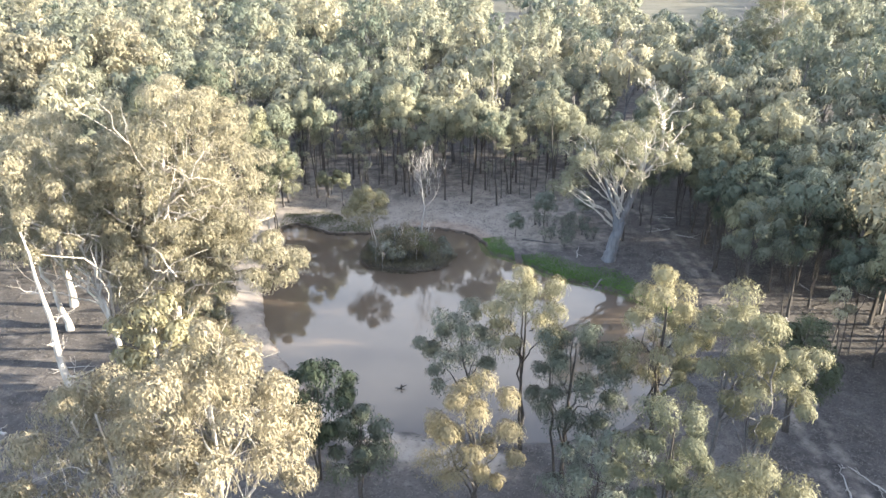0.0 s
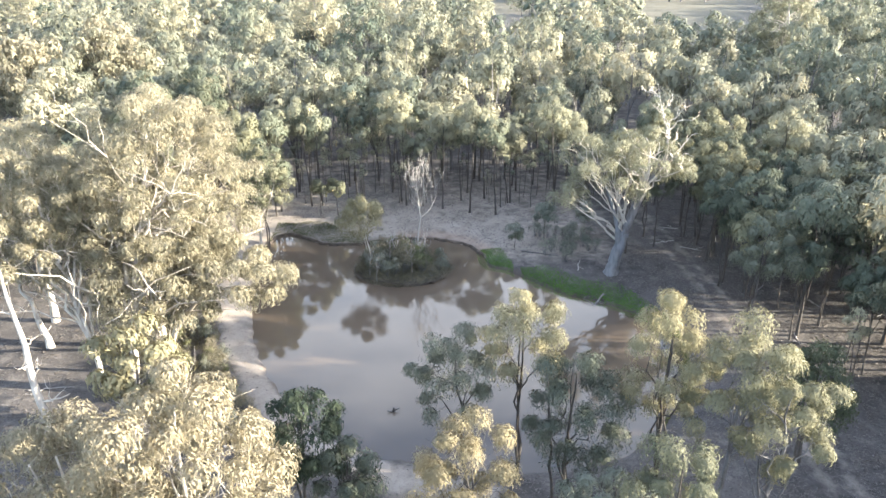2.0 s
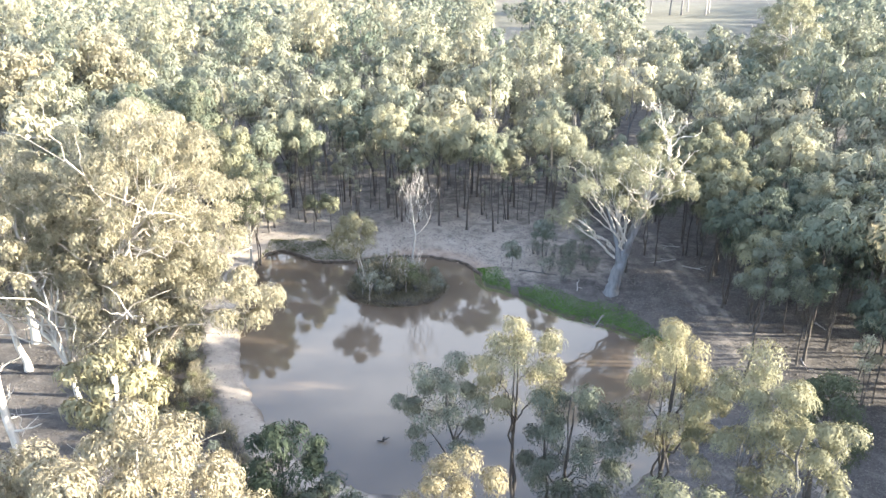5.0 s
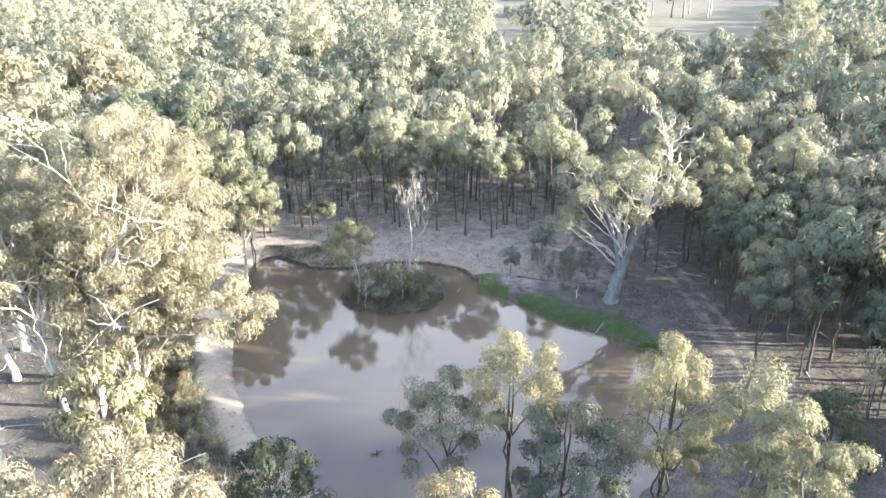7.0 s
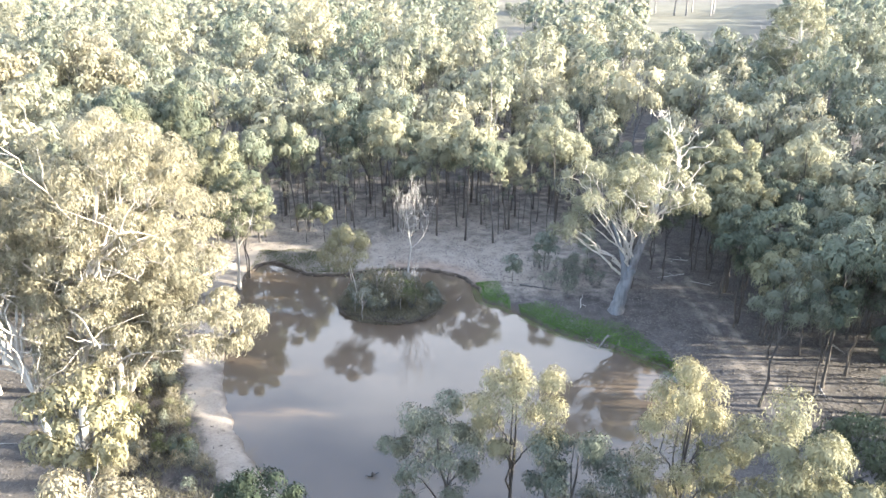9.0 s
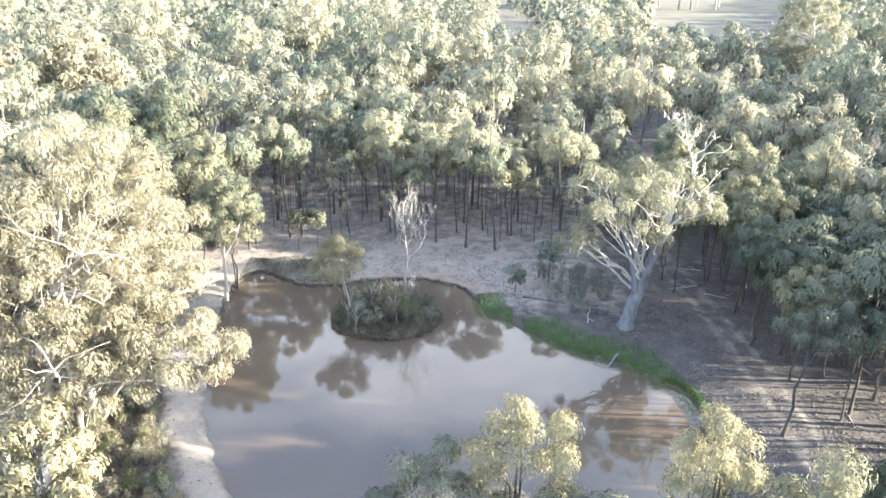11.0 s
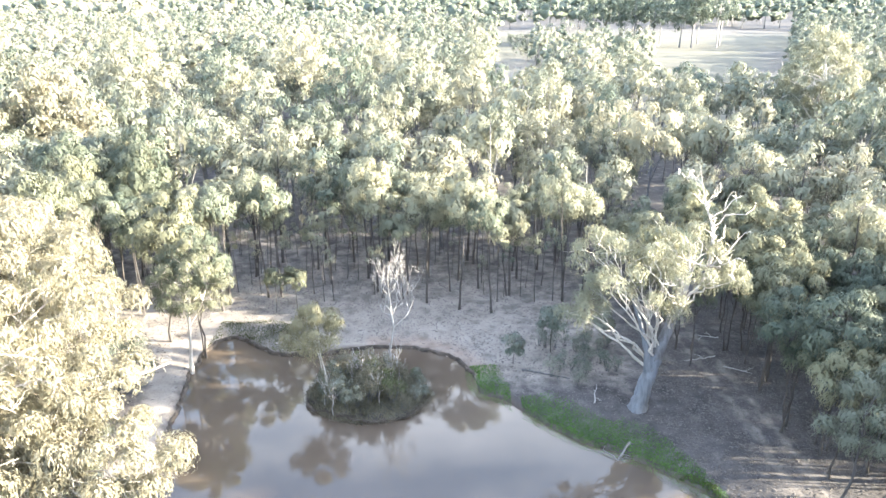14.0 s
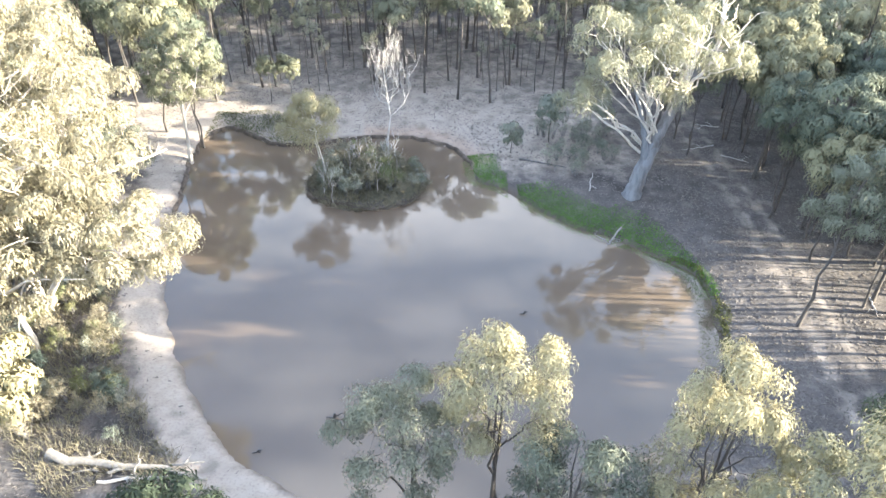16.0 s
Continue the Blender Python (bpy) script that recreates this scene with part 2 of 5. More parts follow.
def tube(points, radii, sides=6, knots=0.0, rng=None):
    """A tapered, closed limb along a line of points."""
    p, r = np.asarray(points, float), np.asarray(radii, float)
    t = np.gradient(p, axis=0)
    t /= np.linalg.norm(t, axis=1, keepdims=True) + 1e-9
    ref = np.array([1.0, 0.2, 0.0]) if abs(t[0, 0]) < 0.8 else np.array([0.0, 1.0, 0.2])
    u = np.cross(t, ref)
    u /= np.linalg.norm(u, axis=1, keepdims=True) + 1e-9
    w = np.cross(t, u)
    a = np.arange(sides) * 2 * np.pi / sides
    rr = np.repeat(r[:, None], sides, 1)
    if knots and rng is not None:
        rr = rr * (1 + knots * rng.uniform(-1, 1, rr.shape))
    ring = p[:, None] + rr[..., None] * (np.cos(a)[None, :, None] * u[:, None] + np.sin(a)[None, :, None] * w[:, None])
    k = len(p)
    v = np.concatenate([ring.reshape(-1, 3), p[-1:] + t[-1:] * r[-1]])
    i, j = np.meshgrid(np.arange(k - 1), np.arange(sides), indexing="ij")
    q = [i * sides + j, i * sides + (j + 1) % sides, (i + 1) * sides + (j + 1) % sides, (i + 1) * sides + j]
    f = np.concatenate([np.stack([q[0], q[1], q[2]], -1).reshape(-1, 3), np.stack([q[0], q[2], q[3]], -1).reshape(-1, 3)])
    e = (k - 1) * sides + np.arange(sides)
    cap = np.stack([e, (k - 1) * sides + (np.arange(sides) + 1) % sides, np.full(sides, k * sides)], -1)
    return v, np.concatenate([f, cap])


def bend(a, b, lift, rng, wobble=0.06, n=6):
    """A limb's line from a to b, that leaves upwards and wanders a little."""
    a, b = np.asarray(a, float), np.asarray(b, float)
    u = np.linspace(0, 1, n)[:, None]
    span = np.linalg.norm(b - a)
    mid = (a + b) / 2 + np.array([0, 0, lift * span])
    p = (1 - u) ** 2 * a + 2 * u * (1 - u) * mid + u * u * b
    p[1:-1] += rng.normal(0, wobble * span, (n - 2, 3)) * np.array([1, 1, 0.6])
    return p


def lobes(d, phase):
    """The uneven outline of a clump: how far it reaches out in each direction."""
    return 1 + 0.1 * np.sin(d @ np.array([3.1, 1.2, 1.9]) + phase) + 0.09 * np.sin(d @ np.array([-1.7, 4.3, 1.1]) + 2.3 * phase) + 0.06 * np.sin(d @ np.array([5.2, -3.9, 6.1]) + 3.1 * phase)


def leaves(rng, centre, radius, count, length, width, droop=0.8, flat=0.72, crown=None, shell=0.4, phase=None, shape=None, whole=0.35, wild=0.25):
    """Hanging leaves over a domed clump: a slim triangle each, combed down its sides, shaded as the soft clump that they make up."""
    phase = rng.uniform(0, 6) if phase is None else phase
    shape = rng.uniform(0.85, 1.2, 3) * np.array([1, 1, flat]) if shape is None else shape
    d = rng.normal(size=(count, 3))
    d[:, 2] = d[:, 2] * 0.8 + 0.42
    d /= np.linalg.norm(d, axis=1, keepdims=True)
    rad = radius * lobes(d, phase) * (1.0 - shell * rng.random(count) ** 2 + 0.12 * shell * rng.normal(size=count))
    pos = np.asarray(centre) + d * rad[:, None] * shape
    pos[:, 2] -= radius * rng.uniform(0.0, 0.55, count) * np.clip(0.35 - d[:, 2], 0, 1)
    axis = rng.normal(size=(count, 3)) * 0.36
    axis[:, 2] -= droop
    axis -= d * (axis * d).sum(1, keepdims=True) * 0.92
    axis += d * rng.uniform(-0.1, 0.3, (count, 1))
    axis /= np.linalg.norm(axis, axis=1, keepdims=True)
    side = np.cross(axis, d + 0.25 * rng.normal(size=(count, 3)))
    side /= np.linalg.norm(side, axis=1, keepdims=True) + 1e-9
    s = rng.uniform(0.6, 1.4, (count, 1))
    a = pos - axis * length * s / 2 + side * width * s / 2
    b = pos - axis * length * s / 2 - side * width * s / 2
    c = pos + axis * length * s / 2
    out = d * (1.1 - whole) + wild * rng.normal(size=(count, 3)) * [1, 1, 0.7]
    if crown is not None:
        w = pos - np.asarray(crown)
        out += whole * w / (np.linalg.norm(w, axis=1, keepdims=True) + 1e-9)
    out /= np.linalg.norm(out, axis=1, keepdims=True)
    turned = ((np.cross(b - a, c - a) * out).sum(1) < 0)[:, None]
    a, b = np.where(turned, b, a), np.where(turned, a, b)
    v = np.stack([a, b, c], 1).reshape(-1, 3)
    return v, np.arange(3 * count).reshape(-1, 3), np.repeat(out, 3, 0)


GOLD = (1 + 5 ** 0.5) / 2
ICO = np.array([(-1, GOLD, 0), (1, GOLD, 0), (-1, -GOLD, 0), (1, -GOLD, 0), (0, -1, GOLD), (0, 1, GOLD), (0, -1, -GOLD), (0, 1, -GOLD),
                (GOLD, 0, -1), (GOLD, 0, 1), (-GOLD, 0, -1), (-GOLD, 0, 1)]) / (1 + GOLD ** 2) ** 0.5
ICO_TRIS = np.array([(i, j, k) for i in range(12) for j in range(12) for k in range(12)
                     if i < j and i < k and j != k and max(np.linalg.norm(ICO[i] - ICO[j]), np.linalg.norm(ICO[j] - ICO[k]), np.linalg.norm(ICO[i] - ICO[k])) < 1.06
                     and np.dot(np.cross(ICO[j] - ICO[i], ICO[k] - ICO[i]), ICO[i]) > 0])


def mass(rng, centre, radius, phase, shape, crown, whole):
    """The close, ragged body of a far clump, whose sprays cannot be told apart: domed above, torn and hanging below."""
    u, t = ICO, ICO_TRIS
    v = u * (lobes(u, phase) * np.exp(0.28 * rng.normal(size=len(u))))[:, None] * radius * np.asarray(shape)
    v[:, 2] -= radius * np.clip(-u[:, 2], 0, 1) * rng.uniform(-0.5, 0.5, len(u))
    v += np.asarray(centre)
    w = v - np.asarray(crown)
    out = u * (1.1 - whole) + 0.3 * rng.normal(size=u.shape) + whole * w / (np.linalg.norm(w, axis=1, keepdims=True) + 1e-9)
    return v, t, out / np.linalg.norm(out, axis=1, keepdims=True)


def spaced(rng, count, make, tries=14):
    """Places that keep apart from one another."""
    got = [make()]
    while len(got) < count:
        c = [make() for _ in range(tries)]
        d = [min(np.sum((q - g) ** 2) for g in got) for q in c]
        got.append(c[int(np.argmax(d))])
    return np.array(got)


def grow(seed, height, crown=(3, 3), base=0.5, clumps=10, clump=0.9, lean=(0, 0), girth=0.14, limbs=4, per=200,
         leaf=(0.38, 0.16), sides=6, twig=3, shift=(0, 0), fork=None, stems=1, droop=0.8, bare=0, tilt_top=0.85, kink=0.008, dome=0.85, simple=0, heart=0.0, flat=0.72, whole=0.35, wild=0.25, sprays=0.14, spray_wide=0.2):
    """A gum: stems, limbs to groups of clumps, a branch to each clump, and its leaves. bare: limbs that end with no leaves."""
    rng = np.random.default_rng(seed)
    low = height * base
    top = np.array([lean[0], lean[1], height])
    mid = np.array([lean[0] + shift[0], lean[1] + shift[1], (low + height) / 2])
    half = np.array([crown[0], crown[1], (height - low) / 2])

    def one():
        d = rng.normal(size=3)
        d /= np.linalg.norm(d)
        if rng.random() < dome:
            d[2] = abs(d[2])
            return mid + d * half * np.array([1, 1, 1.5]) * rng.uniform(0.8 if heart else 0.62, 1.0) - np.array([0, 0, half[2] * 0.5 + clump * 0.35])
        return mid + d * half * rng.uniform(0.5, 1.0) - np.array([0, 0, clump * 0.35])

    spots = spaced(rng, clumps, one)
    wood, green = [], []
    fork = fork or base * 0.75
    crowns = np.array_split(np.argsort(np.arctan2(*(spots - mid)[:, :2].T) + 0.3 * rng.normal(size=len(spots))), max(limbs, 1))
    for s in range(stems):
        off = np.array([0.0, 0, 0]) if s == 0 else np.array([*rng.normal(0, crown[0] * 0.28, 2), 0])
        p = bend(off * 0.25 + np.array([0, 0, -0.35]), np.array([lean[0], lean[1], height * tilt_top]) + off, 0.0, rng, kink, 9)
        g = girth * (1 if s == 0 else 0.75)
        r = g * (1 - 0.78 * np.linspace(0, 1, 9) ** 0.9)
        r[0] *= 1.35
        wood.append(tube(p[::4], r[::4], 3) if simple else tube(p, r, sides, 0.08, rng))
        if s == 0:
            trunk, tr = p, r
    zs = trunk[:, 2]

    def on_trunk(z):
        return np.array([np.interp(z, zs, trunk[:, k]) for k in range(3)]), np.interp(z, zs, tr)

    for k, group in enumerate(crowns):
        if not len(group) or simple > 1:
            continue
        goal = spots[group].mean(0)
        z = np.clip(height * (fork + (0.8 - fork) * rng.random() ** 1.2), 0.2, goal[2] * 0.9)
        a, ra = on_trunk(z)
        end = a + (goal - a) * 0.8
        limb = bend(a, end, 0.12, rng, 0.035, 7)
        lr = ra * 0.72 * (1 - 0.7 * np.linspace(0, 1, 7))
        wood.append(tube(limb[::3], lr[::3], 3) if simple else tube(limb, lr, max(sides - 1, 4), 0.06, rng))
        if simple:
            continue
        for q in spots[group]:
            at = int(np.argmin(np.linalg.norm(limb - q, axis=1) + 0.8 * np.maximum(limb[:, 2] - q[2], 0)))
            at = min(max(at, 2), 6)
            br = bend(limb[at], q, 0.1, rng, 0.05, 5)
            wood.append(tube(br, lr[at] * 0.62 * (1 - 0.75 * np.linspace(0, 1, 5)), twig))
            if sides > 6:
                for _ in range(4):
                    t = br[3] + rng.normal(0, clump * 0.7, 3) + np.array([0, 0, clump * 0.3])
                    wood.append(tube(bend(br[3], t, 0.1, rng, 0.08, 4), lr[at] * 0.28 * (1 - 0.8 * np.linspace(0, 1, 4)) + 0.004, 3))
    for k in range(bare):
        a, ra = on_trunk(height * rng.uniform(0.22, 0.7))
        ang = rng.uniform(0, 2 * np.pi)
        ln = crown[0] * rng.uniform(0.55, 1.1)
        e = a + np.array([math.cos(ang) * ln, math.sin(ang) * ln, rng.uniform(0.2, 1.35) * ln])
        limb = bend(a, e, 0.12, rng, 0.022, 7)
        wood.append(tube(limb, ra * 0.5 * (1 - 0.85 * np.linspace(0, 1, 7)), 5))
        for _ in range(4):
            i = rng.integers(2, 6)
            t = limb[i] + rng.normal(0, ln * 0.28, 3) + np.array([0, 0, 0.15 * ln])
            wood.append(tube(bend(limb[i], t, 0.1, rng, 0.045, 5), ra * 0.2 * (1 - 0.85 * np.linspace(0, 1, 5)) + 0.006, 3))
    for q in spots:
        size = clump * rng.uniform(0.65, 1.35)
        n = max(3, int(per * rng.uniform(0.7, 1.3)))
        phase, shape = rng.uniform(0, 6), rng.uniform(0.85, 1.2, 3) * np.array([1, 1, flat])
        green.append(leaves(rng, q, size, n, leaf[0], leaf[1], droop, flat, mid - [0, 0, half[2] * 0.6], 0.22 if heart else 0.58, phase, shape, whole, wild))
        if simple > 1:
            green.append(mass(rng, q, size * heart, phase, shape, mid - [0, 0, half[2] * 0.6], whole))
        elif heart:        # broader sprays behind the loose leaves
            green.append(leaves(rng, q, size * heart, max(4, int(sprays * n)), size * 0.52, size * spray_wide, droop, flat, mid - [0, 0, half[2] * 0.6], 0.35, phase, shape, whole, wild))
    return joined(wood), foliage(green)


def tree(name, made, at, bark, leaf, label, category="tree", group="", turn=0.0, kind=""):
    """An Empty at the foot, with the trunk and the crown as its parts."""
    (wv, wt), crown = made
    e = new(name)
    e.empty_display_size = 0.5
    e.matrix_basis = pose(at[0], at[1], height_at(*at) if len(at) < 3 else at[2], 0, 0, turn)
    part("trunk", link_mesh("trunk", wv, wt, [bark], None, True), e)
    if crown is not None and len(crown[0]):
        part("crown", crown_mesh("crown", crown, leaf), e)
    return tagged(e, label, category, group, kind)


# ---------------------------------------------------------------- ground and water
def axis_lines(lo, hi, step, reach, grow_by=1.22):
    mid = list(np.arange(lo, hi + 1e-6, step))
    up, s = [hi], step
    while up[-1] < reach:
        s *= grow_by
        up.append(up[-1] + s)
    down, s = [lo], step
    while down[-1] > -reach:
        s *= grow_by
        down.append(down[-1] - s)
    return np.array(down[:0:-1] + mid + up[1:])


def build_ground():
    xs, ys = axis_lines(-40, 40, 0.38, 4200), axis_lines(28, 98, 0.38, 4200)
    x, y = np.meshgrid(xs, ys)
    z = ground_height(x, y)
    v = np.stack([x, y, z], -1).reshape(-1, 3)
    w = len(xs)
    i, j = np.meshgrid(np.arange(len(ys) - 1), np.arange(w - 1), indexing="ij")
    a = i * w + j
    t = np.concatenate([np.stack([a, a + 1, a + w + 1], -1).reshape(-1, 3), np.stack([a, a + w + 1, a + w], -1).reshape(-1, 3)])
    m, n, l, b = material("forest_floor", 0.95)

    def mask(name):
        at = n.new("ShaderNodeAttribute")
        at.attribute_name = name
        return at.outputs["Fac"]

    big, mid, fine = noise_node(n, l, 0.11, 4), noise_node(n, l, 0.9, 5), noise_node(n, l, 7.0, 4)
    vor = n.new("ShaderNodeTexVoronoi")
    vor.inputs["Scale"].default_value = 5.0
    co = n.new("ShaderNodeTexCoord")
    l.new(co.outputs["Object"], vor.inputs["Vector"])
    litter = mixed(n, l, spread(n, l, mid.outputs["Fac"], 0.35, 0.65), (0.04, 0.036, 0.036), (0.105, 0.095, 0.092))
    litter = mixed(n, l, spread(n, l, big.outputs["Fac"], 0.35, 0.6, 0, 0.55), litter, (0.12, 0.108, 0.104))
    litter = mixed(n, l, spread(n, l, fine.outputs["Fac"], 0.5, 0.7, 0, 0.7), litter, (0.036, 0.031, 0.03))
    litter = mixed(n, l, spread(n, l, vor.outputs["Distance"], 0.16, 0.05, 0, 0.4), litter, (0.3, 0.265, 0.24))
    earth = mixed(n, l, spread(n, l, mid.outputs["Fac"], 0.3, 0.7), (0.225, 0.196, 0.172), (0.315, 0.277, 0.245))
    earth = mixed(n, l, spread(n, l, fine.outputs["Fac"], 0.5, 0.75, 0, 0.4), earth, (0.12, 0.1, 0.085))
    edge = n.new("ShaderNodeMath")
    edge.operation = "ADD"
    l.new(mask("bare"), edge.inputs[0])
    l.new(spread(n, l, mid.outputs["Fac"], 0.3, 0.7, -0.3, 0.3), edge.inputs[1])
    c = mixed(n, l, spread(n, l, edge.outputs[0], 0.12, 0.9), litter, earth)
    c = mixed(n, l, mask("red"), c, (0.3, 0.19, 0.13))
    meadow = mixed(n, l, spread(n, l, big.outputs["Fac"], 0.35, 0.65), (0.09, 0.084, 0.06), (0.12, 0.112, 0.084))
    c = mixed(n, l, mask("meadow"), c, meadow)
    c = mixed(n, l, mask("mud"), c, (0.085, 0.062, 0.042))
    l.new(c, b.inputs["Base Color"])
    bumped(n, l, b, fine.outputs["Fac"], 0.5, 0.05)
    me = link_mesh("ground", v, t, [m], None, True)
    fx, fy = v[:, 0], v[:, 1]
    near = (np.abs(fx) < 60) & (fy > 15) & (fy < 120)
    gap = np.full(len(v), 30.0)
    gap[near] = shore_gap(fx[near], fy[near])
    dt, dp = np.full(len(v), 99.0), np.full(len(v), 99.0)
    dt[near], dp[near] = to_line(fx[near], fy[near], TRACK_LINE), to_line(fx[near], fy[near], PATH_LINE)
    isle = np.hypot((fx - ISLAND[0]) / ISLAND[2], (fy - ISLAND[1]) / ISLAND[3]) < 1.3
    ruts = np.exp(-((np.abs(dt) - 0.8) / 0.45) ** 2) * 0.5
    path = np.clip(1.6 - dp / 1.25, 0, 1)
    far_beach = np.clip(1.3 - gap / 24, 0, 1) * np.clip((fy - 68) / 4, 0, 1) * np.clip((19 - fx) / 6, 0, 1) * (gap > 0) * 0.95
    bare = np.maximum.reduce([ruts, path, far_beach]) * ~isle
    strip = np.exp(-((fx - (19 + (fy - 200) * 0.05)) / 7) ** 2) * (fy > 150) * (fy < 520)
    rr = (fx - 1.3) / np.maximum(fy - 21.5, 1)
    field = ((fy > 172) & (fy < 545) & (rr < 0.46) & (rr > np.where(fy < 330, 0.27, 0.06))).astype(float)
    red = np.exp(-((gap - 0.7) / 0.8) ** 2) * (fy > 71) * (np.abs(fx - 0) < 6) * ~isle * 0.35
    mud = np.clip(0.55 - gap / 0.6, 0, 1) * 0.9
    for name, val in (("bare", np.maximum(bare, strip)), ("meadow", np.maximum(field, strip * 0.6)), ("red", red), ("mud", mud)):
        me.attributes.new(name, "FLOAT", "POINT").data.foreach_set("value", val.astype(np.float32))
    tagged(new("ground", me), "dry grey-brown forest floor with leaf litter and dirt tracks", "ground", kind="structure")


def build_water():
    xs, ys = np.arange(-22, 21, 0.5), np.arange(36, 80, 0.5)
    x, y = np.meshgrid(xs, ys)
    v = np.stack([x, y, 0 * x], -1).reshape(-1, 3)
    keep = to_line(v[:, 0], v[:, 1], SHORE_LINE, True)
    keep = np.where(within(v[:, 0], v[:, 1], SHORE_LINE), -keep, keep) < 1.6
    w = len(xs)
    i, j = np.meshgrid(np.arange(len(ys) - 1), np.arange(w - 1), indexing="ij")
    a = (i * w + j).ravel()
    a = a[keep[a] & keep[a + 1] & keep[a + w] & keep[a + w + 1]]
    t = np.concatenate([np.stack([a, a + 1, a + w + 1], -1), np.stack([a, a + w + 1, a + w], -1)])
    m, n, l, b = material("brown_water", 0.03)
    murk = noise_node(n, l, 0.12, 3)
    l.new(mixed(n, l, spread(n, l, murk.outputs["Fac"], 0.35, 0.65), (0.1, 0.077, 0.058), (0.122, 0.095, 0.073)), b.inputs["Base Color"])
    b.inputs["IOR"].default_value = 1.45
    b.inputs["Specular IOR Level"].default_value = 0.8
    rip = noise_node(n, l, 0.8, 3, "Object", (0.5, 1.4, 1.0))
    bumped(n, l, b, rip.outputs["Fac"], 0.025, 0.05)
    used = np.unique(t)
    remap = np.zeros(len(v), int)
    remap[used] = np.arange(len(used))
    tagged(new("water", link_mesh("water", v[used], remap[t], [m], None, True)), "still muddy brown pond water reflecting sky and trees",
           "water", kind="structure")


def bank_edge(name, line, label):
    """The low crumbling lip of dark earth where the water has cut the bank."""
    r = np.random.default_rng(14)
    k = np.repeat(np.arange(len(line)), 4)
    u = np.tile(np.arange(4) / 4, len(line))[:, None]
    p = line[k] * (1 - u) + np.roll(line, -1, 0)[k] * u
    t = np.roll(p, -1, 0) - np.roll(p, 1, 0)
    t /= np.linalg.norm(t, axis=1, keepdims=True) + 1e-9
    area = (p[:, 0] * np.roll(p[:, 1], -1) - p[:, 1] * np.roll(p[:, 0], -1)).sum()
    out = np.stack([t[:, 1], -t[:, 0]], 1) * np.sign(area)
    p = p - out * (0.18 * wavy(p[:, 0], p[:, 1], 1.1, 2.0))[:, None]
    drift, rows = 0.1 * wavy(p[:, 0], p[:, 1], 0.45, 7.0), []
    for d, z in ((-0.2, -0.2), (-0.1, 0.05), (-0.04, 0.19), (0.06, 0.235), (0.2, 0.2)):
        q = p + out * (d + drift + r.normal(0, 0.04, len(p)))[:, None]
        rows.append(np.column_stack([q, z + r.normal(0, 0.025, len(p))]))
    v, n = np.concatenate(rows), len(p)
    firm = np.flatnonzero(~((p[:, 0] > 3.2) | (p[:, 1] < 63)))        # the marshy and the trodden shore have no lip
    i, j = np.meshgrid(np.arange(4), firm, indexing="ij")
    a, b = (i * n + j).ravel(), (i * n + (j + 1) % n).ravel()
    tris = np.concatenate([np.stack([a, b, b + n], -1), np.stack([a, b + n, a + n], -1)])
    if area > 0:
        tris = tris[:, ::-1]
    tagged(new(name, link_mesh(name, v, tris, [EARTH])), label, "bank", kind="structure")


def earth_material():
    m, n, l, b = material("bank_earth", 0.95)
    t, fine = noise_node(n, l, 1.3, 4), noise_node(n, l, 16, 3)
    c = mixed(n, l, spread(n, l, t.outputs["Fac"], 0.35, 0.65), (0.05, 0.039, 0.031), (0.11, 0.088, 0.07))
    l.new(mixed(n, l, spread(n, l, fine.outputs["Fac"], 0.4, 0.7, 0, 0.5), c, (0.05, 0.04, 0.032)), b.inputs["Base Color"])
    bumped(n, l, b, fine.outputs["Fac"], 0.6, 0.05)
    return m


EARTH = earth_material()
build_ground()
build_water()
bank_edge("bank_shore", SHORE_LINE, "dark crumbling earth lip along the shore of the pond")
turn = np.linspace(0, 2 * np.pi, 60, endpoint=False)
reach = 1 - 0.07 * np.sin(3 * turn + 1)
bank_edge("bank_island", np.stack([ISLAND[0] + ISLAND[2] * reach * np.cos(turn), ISLAND[1] + ISLAND[3] * reach * np.sin(turn)], 1)[::-1],
          "dark earth edge of the island above the water")


# ---------------------------------------------------------------- the great gums round the pond
def both(a, b):
    """Two growths of one tree."""
    return joined([a[0], b[0]]), foliage([a[1], b[1]])


